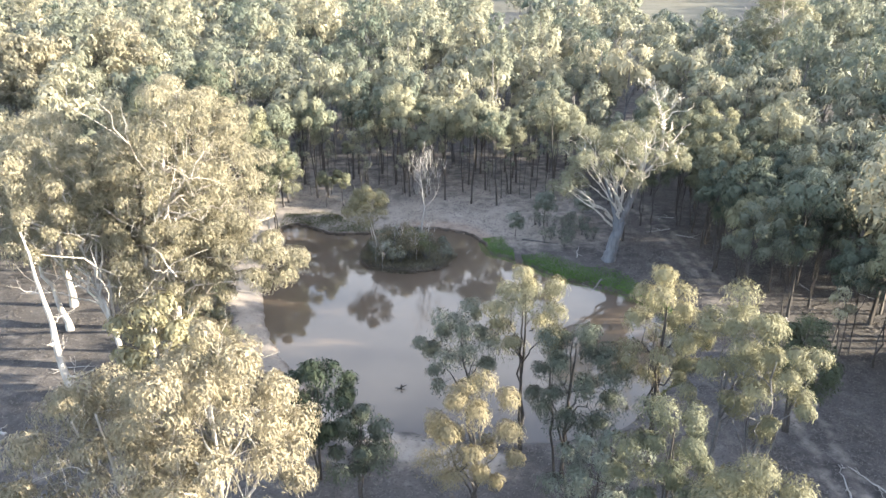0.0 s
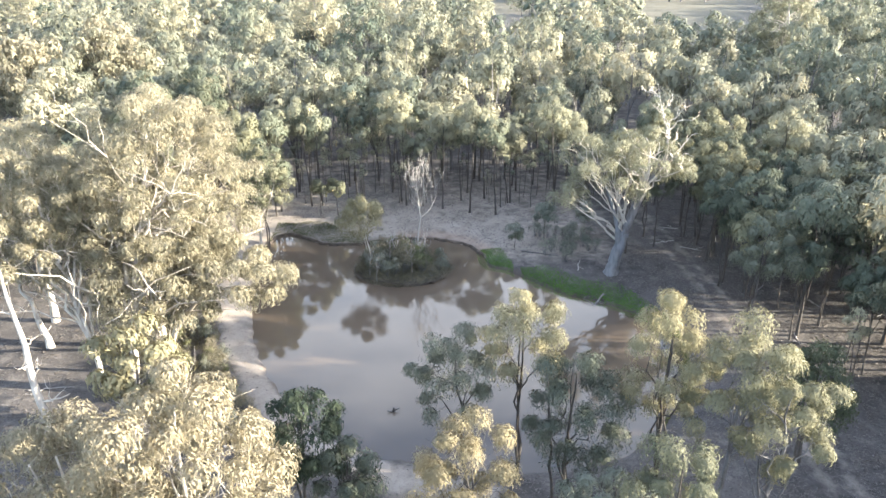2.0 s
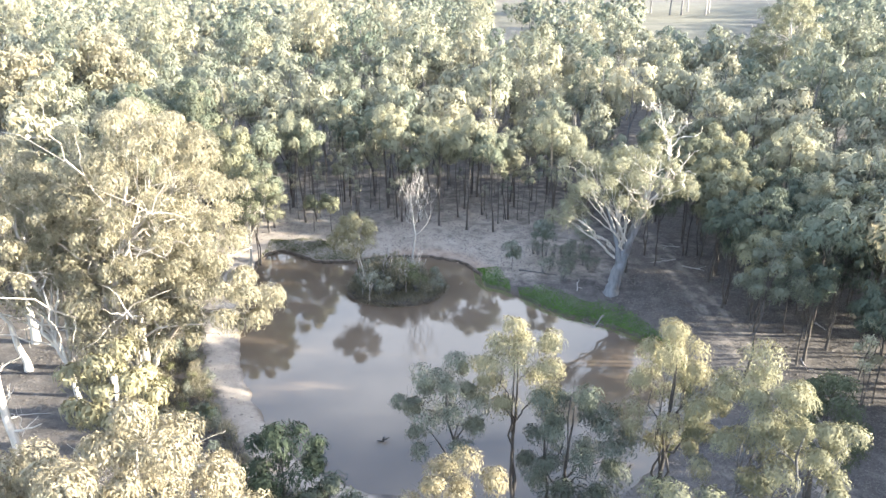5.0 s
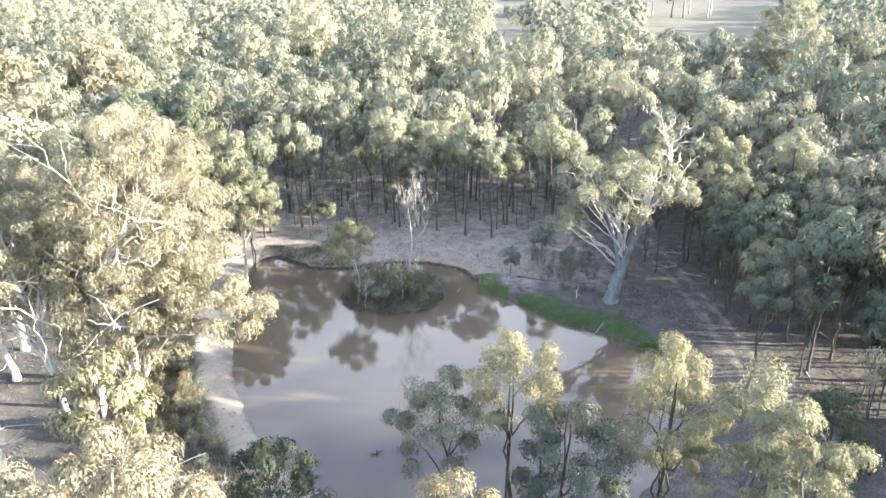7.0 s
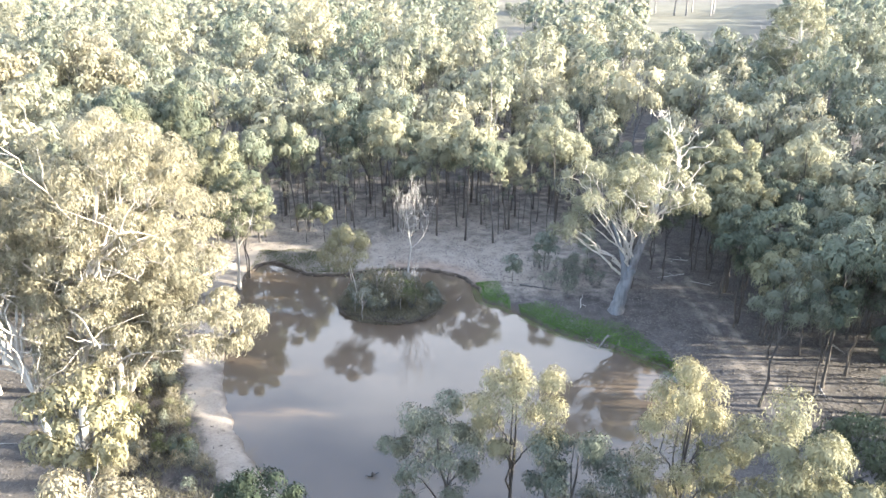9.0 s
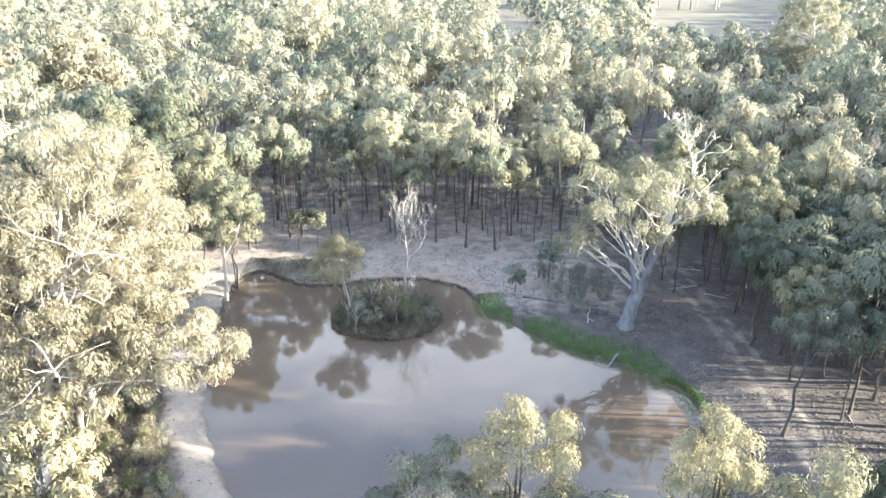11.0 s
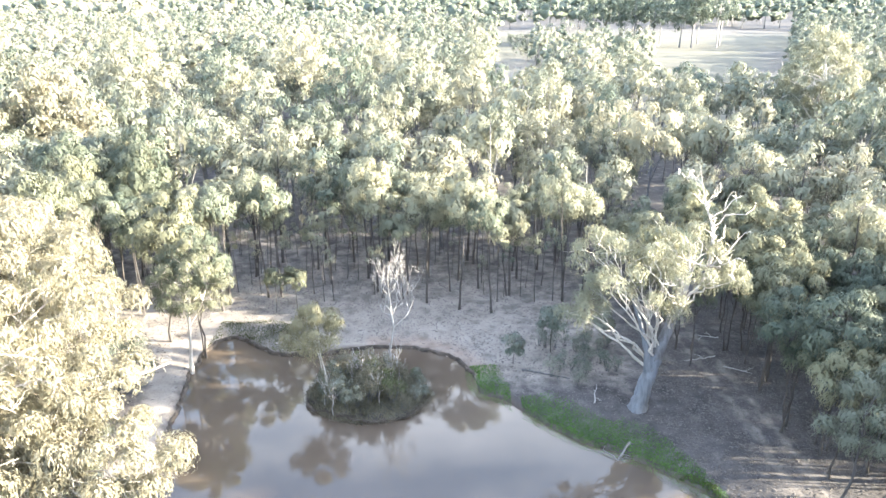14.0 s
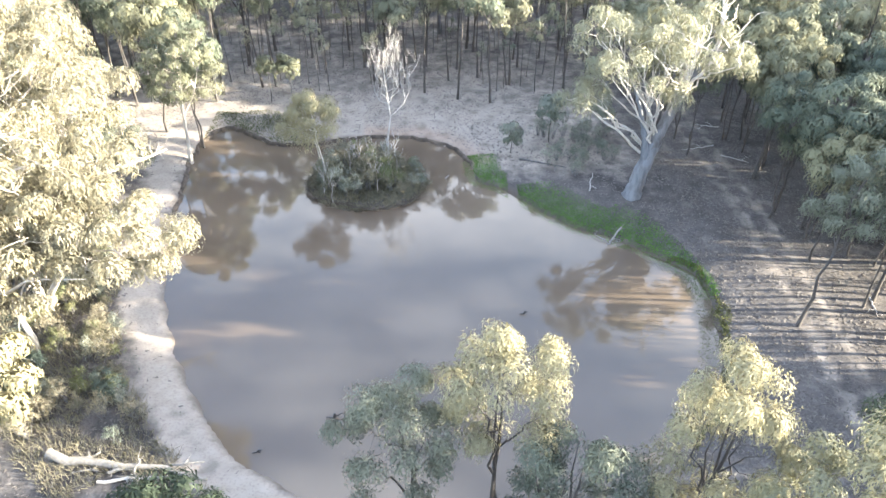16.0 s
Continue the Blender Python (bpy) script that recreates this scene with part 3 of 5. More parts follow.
def old_gum(seed):
    """One leaning stem; a fan of pale limbs on its near side; a dark main limb that ends in a bare white top."""
    rng = np.random.default_rng(seed)
    stem, dark, wood, green = [], [], [], []

    def limb(line, radii, sides=8, into=None):
        u = np.linspace(0, len(line) - 1, 3 * len(line))
        p = np.stack([np.interp(u, range(len(line)), [q[c] for q in line]) for c in range(3)], 1)
        p[1:-1] = (p[:-2] + 2 * p[1:-1] + p[2:]) / 4 + rng.normal(0, 0.03, (len(u) - 2, 3))
        r = np.interp(u, range(len(line)), radii)
        (wood if into is None else into).append(tube(p, r, sides, 0.09, rng))
        return p, r

    limb([(0, 0, -0.4), (0.1, 0, 0.4), (0.3, 0.08, 1.3), (0.55, 0.15, 2.4), (0.85, 0.25, 3.5), (1.05, 0.32, 4.2)], [0.84, 0.62, 0.55, 0.51, 0.48, 0.4], 14, stem)
    limb([(0.75, 0.22, 3.0), (1.2, 0.36, 4.7), (2.0, 0.7, 6.8), (2.9, 1.2, 8.6), (4.4, 1.9, 10.2)], [0.44, 0.42, 0.36, 0.31, 0.22], 12, dark)
    limb([(0.5, 0.1, 2.6), (0.3, 0.1, 4.4), (-0.2, 0.4, 6.2), (-0.9, 0.8, 8.2)], [0.3, 0.23, 0.16, 0.08], 10, stem)
    white, wr = limb([(4.4, 1.9, 10.1), (4.7, 2.2, 11.3), (4.6, 2.6, 13.0), (3.9, 2.8, 14.8), (3.3, 3.0, 17.2)], [0.17, 0.13, 0.085, 0.045, 0.015])
    limb([(2.5, 0.9, 7.7), (2.6, 1.0, 9.2), (2.9, 1.3, 11.0), (2.4, 1.5, 12.6)], [0.26, 0.2, 0.13, 0.04])
    for k in range(12):
        i = int(rng.integers(3, len(white) - 1))
        a, s = rng.uniform(0, 2 * np.pi), rng.uniform(0.9, 2.9)
        e = white[i] + s * np.array([math.cos(a), math.sin(a), rng.uniform(0.1, 0.9)])
        q = bend(white[i], e, 0.15, rng, 0.08, 6)
        wood.append(tube(q, wr[i] * 0.55 * (1 - 0.8 * np.linspace(0, 1, 6)) + 0.012, 5))
        for _ in range(4):
            j = int(rng.integers(2, 6))
            wood.append(tube(bend(q[j], q[j] + rng.normal(0, 0.35, 3) + [0, 0, 0.35], 0.1, rng, 0.08, 4), 0.035 * (1 - 0.8 * np.linspace(0, 1, 4)) + 0.008, 3))

    def crown(root, r0, mid, half, clumps, fan, size, per):
        def one():
            d = rng.normal(size=3)
            d /= np.linalg.norm(d)
            d[2] = abs(d[2]) if rng.random() < 0.8 else d[2] * 0.5
            return np.array(mid) + d * np.array(half) * rng.uniform(0.6, 1.0)
        spots = spaced(rng, clumps, one)
        order = np.argsort(np.arctan2(spots[:, 1] - mid[1], spots[:, 0] - mid[0]))
        for group in np.array_split(order, fan):
            goal = spots[group].mean(0)
            a = np.array(root) + rng.normal(0, 0.15, 3)
            q = bend(a, a + (goal - a) * 0.85, 0.06, rng, 0.035, 8)
            lr = r0 * (1 - 0.72 * np.linspace(0, 1, 8))
            wood.append(tube(q, lr, 7, 0.06, rng))
            for s in spots[group]:
                j = int(rng.integers(3, 8))
                br = bend(q[j], s, 0.1, rng, 0.05, 6)
                wood.append(tube(br, lr[j] * 0.6 * (1 - 0.75 * np.linspace(0, 1, 6)) + 0.01, 5))
                for _ in range(3):
                    wood.append(tube(bend(br[4], s + rng.normal(0, size * 0.8, 3), 0.1, rng, 0.05, 4), 0.03 * (1 - 0.7 * np.linspace(0, 1, 4)), 3))
        for s in spots:
            green.append(leaves(rng, s, size * rng.uniform(0.75, 1.25), int(per * rng.uniform(0.7, 1.3)), 0.26, 0.055, 0.8, 0.8, (mid[0], mid[1], mid[2] - 1), 0.5, None, None, 0.3, 0.5))

    crown((0.95, 0.3, 3.9), 0.09, (-1.6, 1.2, 9.8), (4.0, 3.3, 3.6), 22, 11, 0.82, 480)
    crown((0.6, 0.3, 3.4), 0.12, (-4.2, 0.6, 7.2), (1.6, 1.6, 1.2), 6, 3, 0.75, 520)
    crown((2.6, 1.0, 8.0), 0.14, (2.8, 1.6, 10.6), (2.7, 2.3, 2.6), 11, 7, 0.78, 480)
    crown((4.3, 1.9, 10.0), 0.14, (5.6, 1.8, 9.2), (1.4, 1.5, 1.4), 8, 2, 0.75, 520)
    crown((1.6, 0.5, 5.8), 0.1, (1.5, -0.4, 7.6), (0.8, 0.8, 1.2), 3, 1, 0.7, 380)
    for k in range(9):
        a = np.array([(2.5, 0.9, 7.7), (4.4, 1.9, 10.1), (2.9, 1.2, 8.6)][k % 3])
        ang, s = 0.7 * k + rng.normal(0, 0.3), rng.uniform(2.2, 4.0)
        q = bend(a, a + s * np.array([math.cos(ang), 0.6 * math.sin(ang) - 0.3, rng.uniform(0.5, 1.0)]), -0.06, rng, 0.03, 8)
        wood.append(tube(q, np.linspace(0.095, 0.02, 8), 6, 0.08, rng))
        for _ in range(5):
            j = int(rng.integers(2, 8))
            wood.append(tube(bend(q[j], q[j] + rng.normal(0, 0.5, 3) + [0, 0, 0.5], 0.1, rng, 0.08, 5), np.linspace(0.045, 0.008, 5), 3))
    return joined(stem), foliage(green), joined(wood), joined(dark)


*made, arms, main_limb = old_gum(11)
old = tree("river_red_gum", made, (14.8, 66.0), BARK_SHADED, LEAF_PALE, "huge old leaning gum with pale bark and bare top limbs", "tree")
part("limb", link_mesh("limb", *arms, [BARK_WHITE], None, True), old, "smooth white limbs and bare dead top")
part("limb", link_mesh("limb", *main_limb, [BARK_GREY], None, True), old, "dark rough-barked main limb")
tree("river_red_gum", grow(21, 20.3, (6.2, 5.8), 0.36, 120, 0.88, (2.3, 4.6), 0.33, 14, 660, (0.22, 0.058), 9, 4, (0.4, 0.3), 0.16, bare=15, dome=0.6, heart=0.6, whole=0.15, wild=1.0, sprays=0.05),
     (-22.6, 46.4), BARK_WHITE, LEAF_GOLD, "tall spreading gum with white limbs and pale golden foliage", "tree", "tall gums by the pond")
tree("river_red_gum", grow(22, 18.2, (5.0, 4.8), 0.4, 84, 0.86, (-3.6, 2.0), 0.23, 11, 640, (0.22, 0.058), 9, 4, (-0.3, 0.6), 0.18, bare=8, dome=0.6, heart=0.6, whole=0.15, wild=1.0, sprays=0.05),
     (-24.2, 47.0), BARK_WHITE, LEAF_GOLD, "tall spreading gum with white limbs and pale golden foliage", "tree", "tall gums by the pond")
reaching = tree("river_red_gum", both(
        grow(23, 16.2, (4.6, 4.6), 0.38, 62, 0.84, (0.4, 0.6), 0.32, 9, 720, (0.21, 0.056), 9, 4, (0, 0), 0.18, bare=11, dome=0.6, heart=0.6, whole=0.15, wild=1.0, sprays=0.05),
        grow(25, 10.6, (4.0, 2.6), 0.55, 22, 0.8, (6.6, -3.4), 0.26, 4, 600, (0.26, 0.065), 8, 4, (0.6, 0), 0.4, bare=9, heart=0.6, whole=0.15, wild=1.0, sprays=0.05)),
     (-22.6, 53.0), BARK_WHITE, LEAF_GOLD, "tall gum with long level limbs that reach out over the water", "tree", "tall gums by the pond")
tree("river_red_gum", grow(26, 16.4, (4.6, 4.6), 0.35, 46, 1.1, (-0.5, 0.5), 0.32, 7, 560, (0.28, 0.07), 8, 4, (0, 0), 0.2, bare=3, dome=0.6, heart=0.6, whole=0.15, wild=1.0, sprays=0.05),
     (-33.0, 57.0), BARK_WHITE, LEAF_GOLD, "tall spreading gum with white limbs and pale golden foliage", "tree", "tall gums by the pond")
tree("gum_tree", grow(27, 11.4, (4.2, 3.4), 0.32, 34, 1.0, (0.6, -0.6), 0.2, 6, 520, (0.26, 0.065), 8, 4, (0, 0), 0.2, bare=3, dome=0.6, heart=0.6, whole=0.15, wild=1.0, sprays=0.05),
     (-21.4, 49.4), BARK_WHITE, LEAF_GOLD, "low spreading gum that fills the skirts of the tall gums", "tree")
tree("gum_tree", grow(24, 7.9, (2.9, 2.5), 0.3, 19, 0.78, (0.6, -0.8), 0.16, 5, 240, (0.36, 0.14), 8, 4, (0, 0), 0.25),
     (-20.6, 43.8), BARK_GREY, LEAF_YELLOW, "small yellow-green gum under the tall gums", "tree")
# near bank
tree("gum_tree", grow(31, 15.6, (3.7, 3.3), 0.34, 44, 0.78, (0.8, -0.8), 0.2, 6, 744, (0.21, 0.052), 8, 4, (0, 0), 0.15, stems=2, heart=0.6, whole=0.15, wild=1.0, sprays=0.05),
     (-11.2, 26.6), BARK_WHITE, LEAF_HONEY, "golden-leaved gum with several slim white stems", "tree")
tree("gum_tree", grow(32, 12.6, (4.2, 3.6), 0.3, 52, 0.78, (-0.6, -0.6), 0.18, 6, 706, (0.21, 0.052), 8, 4, (0, 0), 0.15, stems=2, heart=0.6, whole=0.15, wild=1.0, sprays=0.05),
     (-15.2, 27.8), BARK_WHITE, LEAF_HONEY, "low golden-leaved gum with slim white stems", "tree")
tree("wattle_tree", grow(33, 8.8, (2.4, 2.2), 0.4, 24, 0.66, (0.6, -1.2), 0.12, 6, 380, (0.25, 0.07), 7, 4, (0, 0), 0.2, stems=2),
     (-8.6, 35.6), BARK_DARK, LEAF_DARK, "dark green bushy tree on the bare bank", "tree")
tree("wattle_tree", grow(133, 7.0, (1.8, 1.7), 0.36, 16, 0.62, (0.3, -0.4), 0.09, 4, 320, (0.25, 0.07), 7, 4, (0, 0), 0.2, stems=2),
     (-6.0, 33.6), BARK_DARK, LEAF_OLIVE, "slim grey-green bushy tree beside the dark one", "tree")
tree("gum_tree", grow(34, 10.9, (2.4, 2.2), 0.50, 20, 0.65, (0.0, -0.8), 0.13, 5, 932, (0.17, 0.042), 7, 4, (0, 0), 0.25, stems=2),
     (0.0, 30.2), BARK_DARK, LEAF_AMBER, "young gum with a rounded yellow crown and dark stem", "tree")
tree("gum_tree", grow(35, 10.4, (2.7, 2.4), 0.44, 22, 0.65, (-0.6, 0.0), 0.13, 6, 740, (0.17, 0.042), 7, 4, (-0.2, 0), 0.25),
     (0.3, 38.0), BARK_DARK, LEAF_OLIVE, "open grey-green gum at the water's edge", "tree")
tree("gum_tree", grow(36, 12.7, (2.2, 2.1), 0.54, 20, 0.69, (0.0, 0.2), 0.15, 5, 824, (0.17, 0.042), 7, 4, (0.2, 0), 0.3, stems=2),
     (3.3, 38.4), BARK_DARK, LEAF_YELLOW, "slender dark-stemmed gum with a bright crown by the water", "tree")
tree("gum_tree", grow(37, 10.9, (2.6, 2.4), 0.34, 26, 0.69, (0.2, -0.4), 0.14, 6, 904, (0.17, 0.042), 7, 4, (0.3, 0), 0.2, stems=3),
     (5.5, 35.8), BARK_DARK, LEAF_OLIVE, "dense weeping grey-green gum on the near bank", "tree")
tree("gum_tree", grow(38, 13.2, (2.4, 2.3), 0.48, 22, 0.69, (-0.3, -0.4), 0.15, 6, 848, (0.17, 0.042), 7, 4, (0, 0), 0.2, stems=2),
     (10.8, 36.6), BARK_DARK, LEAF_YELLOW, "leafy gum with a sunlit crown on the near bank", "tree")
tree("gum_tree", grow(39, 13.3, (2.6, 2.4), 0.48, 24, 0.69, (0.2, -0.2), 0.16, 6, 824, (0.17, 0.042), 7, 4, (0, 0), 0.2, bare=3),
     (12.8, 33.4), BARK_GREY, LEAF_YELLOW, "leafy gum with pale forked limbs and a sunlit crown", "tree")
tree("gum_tree", grow(40, 12.9, (2.4, 2.2), 0.50, 20, 0.65, (0.4, 0.2), 0.15, 6, 767, (0.17, 0.042), 7, 4, (0, 0), 0.2, bare=4),
     (13.8, 30.9), BARK_GREY, LEAF_YELLOW, "leafy gum with pale forked limbs and a sunlit crown", "tree")
tree("gum_tree", grow(41, 10.6, (2.3, 2.2), 0.48, 20, 0.65, (-0.2, -0.4), 0.13, 5, 904, (0.17, 0.042), 7, 4, (0, 0), 0.25, stems=2),
     (9.0, 28.8), BARK_DARK, LEAF_YELLOW, "young gum with a rounded yellow crown", "tree")
tree("gum_tree", grow(42, 10.2, (2.4, 2.2), 0.48, 20, 0.65, (0.0, 0.0), 0.13, 5, 877, (0.17, 0.042), 7, 4, (0, 0), 0.25),
     (11.4, 24.8), BARK_DARK, LEAF_YELLOW, "young gum with a rounded yellow crown", "tree")
tree("wattle_tree", grow(43, 7.2, (2.2, 2.0), 0.2, 20, 0.65, (0.0, 0.0), 0.1, 5, 306, (0.25, 0.07), 7, 4, (0, 0), 0.2, stems=3),
     (6.3, 31.0), BARK_DARK, LEAF_SHRUB, "grey-green bushy tree with many thin stems", "tree")
tree("wattle_tree", grow(44, 8.7, (2.2, 2.1), 0.3, 20, 0.69, (0.0, 0.0), 0.13, 5, 336, (0.25, 0.07), 7, 4, (0, 0), 0.2, stems=2),
     (20.4, 39.6), BARK_DARK, LEAF_DARK, "dense dark green rounded tree on the litter", "tree")
# far side
tree("gum_tree", grow(45, 11.8, (2.9, 2.6), 0.42, 34, 0.69, (0.8, -0.2), 0.16, 6, 459, (0.23, 0.058), 8, 4, (0, 0), 0.3, stems=2),
     (-19.5, 71.6), BARK_WHITE, LEAF_YELLOW, "slim white-stemmed gum with a yellow crown on the shore", "tree")
tree("gum_tree", grow(46, 6.4, (2.0, 1.8), 0.2, 16, 0.62, (0.8, -0.6), 0.1, 5, 714, (0.17, 0.042), 7, 4, (0, 0), 0.2),
     (-23.4, 67.5), BARK_GREY, LEAF_OLIVE, "low leaning gum with thin foliage beside the track", "tree")
tree("gum_tree", grow(47, 4.4, (0.95, 0.9), 0.66, 6, 0.62, (-0.2, 0), 0.05, 3, 260, (0.28, 0.11), 6, 3),
     (-13.0, 82.0), BARK_DARK, LEAF_YELLOW, "sapling with one round yellow crown", "tree", "saplings on the clearing")
tree("gum_tree", grow(48, 4.3, (0.8, 0.8), 0.68, 5, 0.6, (0.1, 0), 0.05, 3, 240, (0.28, 0.11), 6, 3),
     (-15.0, 82.0), BARK_DARK, LEAF_YELLOW, "sapling with one round yellow crown", "tree", "saplings on the clearing")
tree("gum_tree", grow(49, 7.2, (2.3, 1.9), 0.52, 19, 0.7, (-1.3, 0.9), 0.08, 4, 525, (0.21, 0.052), 7, 3, (0.2, 0), 0.35, stems=2),
     (-7.5, 67.3), BARK_WHITE, LEAF_YELLOW, "small white-stemmed gum leaning on the island", "tree")
tree("gum_tree", grow(50, 11.2, (2.3, 2.2), 0.45, 17, 0.74, (0.9, 0.5), 0.12, 5, 468, (0.23, 0.058), 7, 4, (0.6, 0.3), 0.35),
     (21.6, 52.1), BARK_DARK, LEAF_OLIVE, "leaning dark-stemmed gum on the leaf litter", "tree")
tree("wattle_tree", grow(51, 2.7, (0.7, 0.7), 0.4, 7, 0.5, (0, 0), 0.04, 3, 220, (0.26, 0.07), 5, 3), (6.4, 72.6), BARK_DARK, LEAF_SHRUB,
     "small grey-green sapling on the far bank", "tree", "saplings on the clearing")
tree("wattle_tree", grow(52, 4.4, (1.0, 1.0), 0.45, 9, 0.6, (0, 0), 0.05, 3, 220, (0.26, 0.1), 5, 3), (9.6, 74.4), BARK_DARK, LEAF_SHRUB,
     "small grey-green sapling on the far bank", "tree", "saplings on the clearing")
tree("wattle_tree", grow(53, 3.6, (0.8, 0.8), 0.45, 7, 0.55, (0, 0), 0.05, 3, 220, (0.26, 0.1), 5, 3), (14.0, 75.6), BARK_DARK, LEAF_SHRUB,
     "small grey-green sapling on the far bank", "tree", "saplings on the clearing")


def dead_gum(seed, height, lean, girth, limbs, reach, fine=6, low=0.3, steep=1.1, sides=8):
    """A leafless tree: a stem, sweeping limbs and many thin twigs."""
    rng = np.random.default_rng(seed)
    p = bend((0, 0, -0.3), (lean[0], lean[1], height), 0.0, rng, 0.01, 10)
    r = girth * (1 - 0.9 * np.linspace(0, 1, 10) ** 0.85)
    r[0] *= 1.3
    wood = [tube(p, r, sides, 0.08, rng)]
    for k in range(limbs):
        u = low + (0.95 - low) * (k + rng.random()) / limbs
        i = u * 9
        a = np.array([np.interp(i, range(10), p[:, c]) for c in range(3)])
        ra = float(np.interp(i, range(10), r))
        ang = k * 2.4 + rng.normal(0, 0.3)
        ln = reach * (1.15 - 0.75 * u) * rng.uniform(0.7, 1.2)
        e = a + ln * np.array([math.cos(ang), math.sin(ang), steep * rng.uniform(0.7, 1.3)])
        limb = bend(a, e, -0.1, rng, 0.05, 7)
        lr = ra * 0.38 * (1 - 0.85 * np.linspace(0, 1, 7)) + 0.006
        wood.append(tube(limb, lr, 5))
        for _ in range(fine):
            j = rng.integers(2, 7)
            t = limb[j] + ln * 0.33 * (rng.normal(0, 0.6, 3) + np.array([0, 0, 0.8 * steep]))
            tw = bend(limb[j], t, 0.05, rng, 0.06, 5)
            wood.append(tube(tw, lr[j] * 0.4 * (1 - 0.8 * np.linspace(0, 1, 5)) + 0.006, 3))
            for _ in range(2):
                q = tw[3] + ln * 0.15 * (rng.normal(0, 0.6, 3) + np.array([0, 0, 0.8 * steep]))
                wood.append(tube(bend(tw[rng.integers(1, 4)], q, 0, rng, 0.06, 3), np.array([0.01, 0.007, 0.004]), 3))
    return joined(wood), None


tree("dead_tree", dead_gum(61, 8.9, (-0.1, 0.2), 0.12, 14, 2.5, 6, 0.42, 1.7), (-3.4, 71.7), BARK_DEAD, None,
     "bare bleached dead tree standing behind the island scrub", "dead tree")
tree("dead_tree", dead_gum(62, 12.6, (-1.9, 1.4), 0.36, 7, 2.2, 3, 0.25, 0.5, 10), (-24.9, 41.2), BARK_WHITE, None,
     "leaning white dead trunk with broken side limbs", "dead tree")
tree("dead_tree", dead_gum(63, 8.6, (-2.4, 1.0), 0.3, 4, 1.8, 3, 0.5, 0.6), (-31.3, 52.8), BARK_WHITE, None,
     "leaning white trunk with a thick foot", "dead tree")

# ---------------------------------------------------------------- the forest
POLES = [grow(100 + k, 10.4 + 0.5 * (k % 4), (1.5 + 0.2 * (k % 3), 1.5), 0.7, 9, 0.76, (0.5 * math.sin(k * 2.1), 0.5 * math.cos(k * 1.7)),
              0.108, 4, 290, (0.3, 0.066), 5, 3, (0, 0), 0.55, stems=1 + (k % 3 == 0), kink=0.004, dome=0.95, heart=0.74, flat=0.85, whole=0.7, sprays=0.2) for k in range(5)]
POLES += [grow(110 + k, 7.6 + 0.5 * k, (0.75, 0.75), 0.72, 4, 0.56, (0.5 * math.sin(k * 2.1), 0.5 * math.cos(k * 1.7)),
               0.065, 3, 150, (0.28, 0.062), 5, 3, (0, 0), 0.55, kink=0.004, dome=0.9, heart=0.74, flat=0.85, whole=0.7, sprays=0.25) for k in range(4)]
BROAD = [grow(140 + k, 11.2 + 0.6 * (k % 3), (2.3, 2.2), 0.6, 16, 0.8, (0.6 * math.sin(k * 2.1), 0.6 * math.cos(k * 1.7)),
              0.1, 5, 330, (0.28, 0.06), 6, 3, (0, 0), 0.35, stems=1 + (k % 2), dome=0.85, heart=0.74, flat=0.85, whole=0.7, sprays=0.18) for k in range(6)]


def forest_here(x, y):
    """Where trees stand: not on the pond, the clearings, the tracks or the far paddock."""
    if y < 112 and abs(x) < 60:
        if x < -27:
            ok = y > 61 + 2 * math.sin(x)
        elif x < -20:
            ok = y > 80
        elif x < 9:
            ok = y > 83.5 + 1.6 * math.sin(x * 0.7)
        elif x < 24:
            ok = y > 77 + 0.45 * (24 - x)
        else:
            ok = y > 52 or (x > 25.5 and y > 41) or (x > 33 and y < 60)
        return ok and abs(x - 22.3) > 1.3
    r = (x - 1.3) / max(y - 21.5, 1)
    if 170 < y < 520 and abs(x - (19 + (y - 200) * 0.05)) < 7:
        return False
    if 172 < y < 545 and (0.27 if y < 330 else 0.06) < r < 0.46:
        return False
    return math.sin(x * 0.11 + 1.3 * math.sin(y * 0.05)) * math.sin(y * 0.083 + 1.1 * math.sin(x * 0.06)) < 0.62


def scatter(rng, x0, x1, y0, y1, step, loose=0.42):
    out = []
    for i in range(int((x1 - x0) / step)):
        for j in range(int((y1 - y0) / step)):
            x = x0 + (i + 0.5 + rng.uniform(-loose, loose)) * step + (j % 2) * step * 0.5
            y = y0 + (j + 0.5 + rng.uniform(-loose, loose)) * step
            if forest_here(x, y):
                out.append((x, y))
    return out


rng = np.random.default_rng(5)
pattern = {}
for k, made in enumerate(POLES):
    pattern["pole", k] = (link_mesh("trunk", *made[0], [BARK_DARK], None, True), crown_mesh("crown", made[1], LEAF_FOREST))
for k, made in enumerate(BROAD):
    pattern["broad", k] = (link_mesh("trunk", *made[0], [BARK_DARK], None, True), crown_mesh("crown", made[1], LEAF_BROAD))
first = {}


def forest_tree(key, x, y, turn, scale):
    if key not in first:
        e = new("forest_tree")
        e.empty_display_size = 0.5
        part("trunk", pattern[key][0], e)
        part("crown", pattern[key][1], e)
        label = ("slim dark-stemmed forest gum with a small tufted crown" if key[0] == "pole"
                 else "spreading dark-stemmed forest gum with a clumped olive crown darkened for shade")
        first[key] = tagged(e, label, "tree", "forest trees round the pond")
    else:
        e = copy_thing(first[key], Matrix.Identity(4))
    e.matrix_basis = pose(x, y, height_at(x, y), 0, 0, turn) @ Matrix.Diagonal((scale, scale, scale, 1))


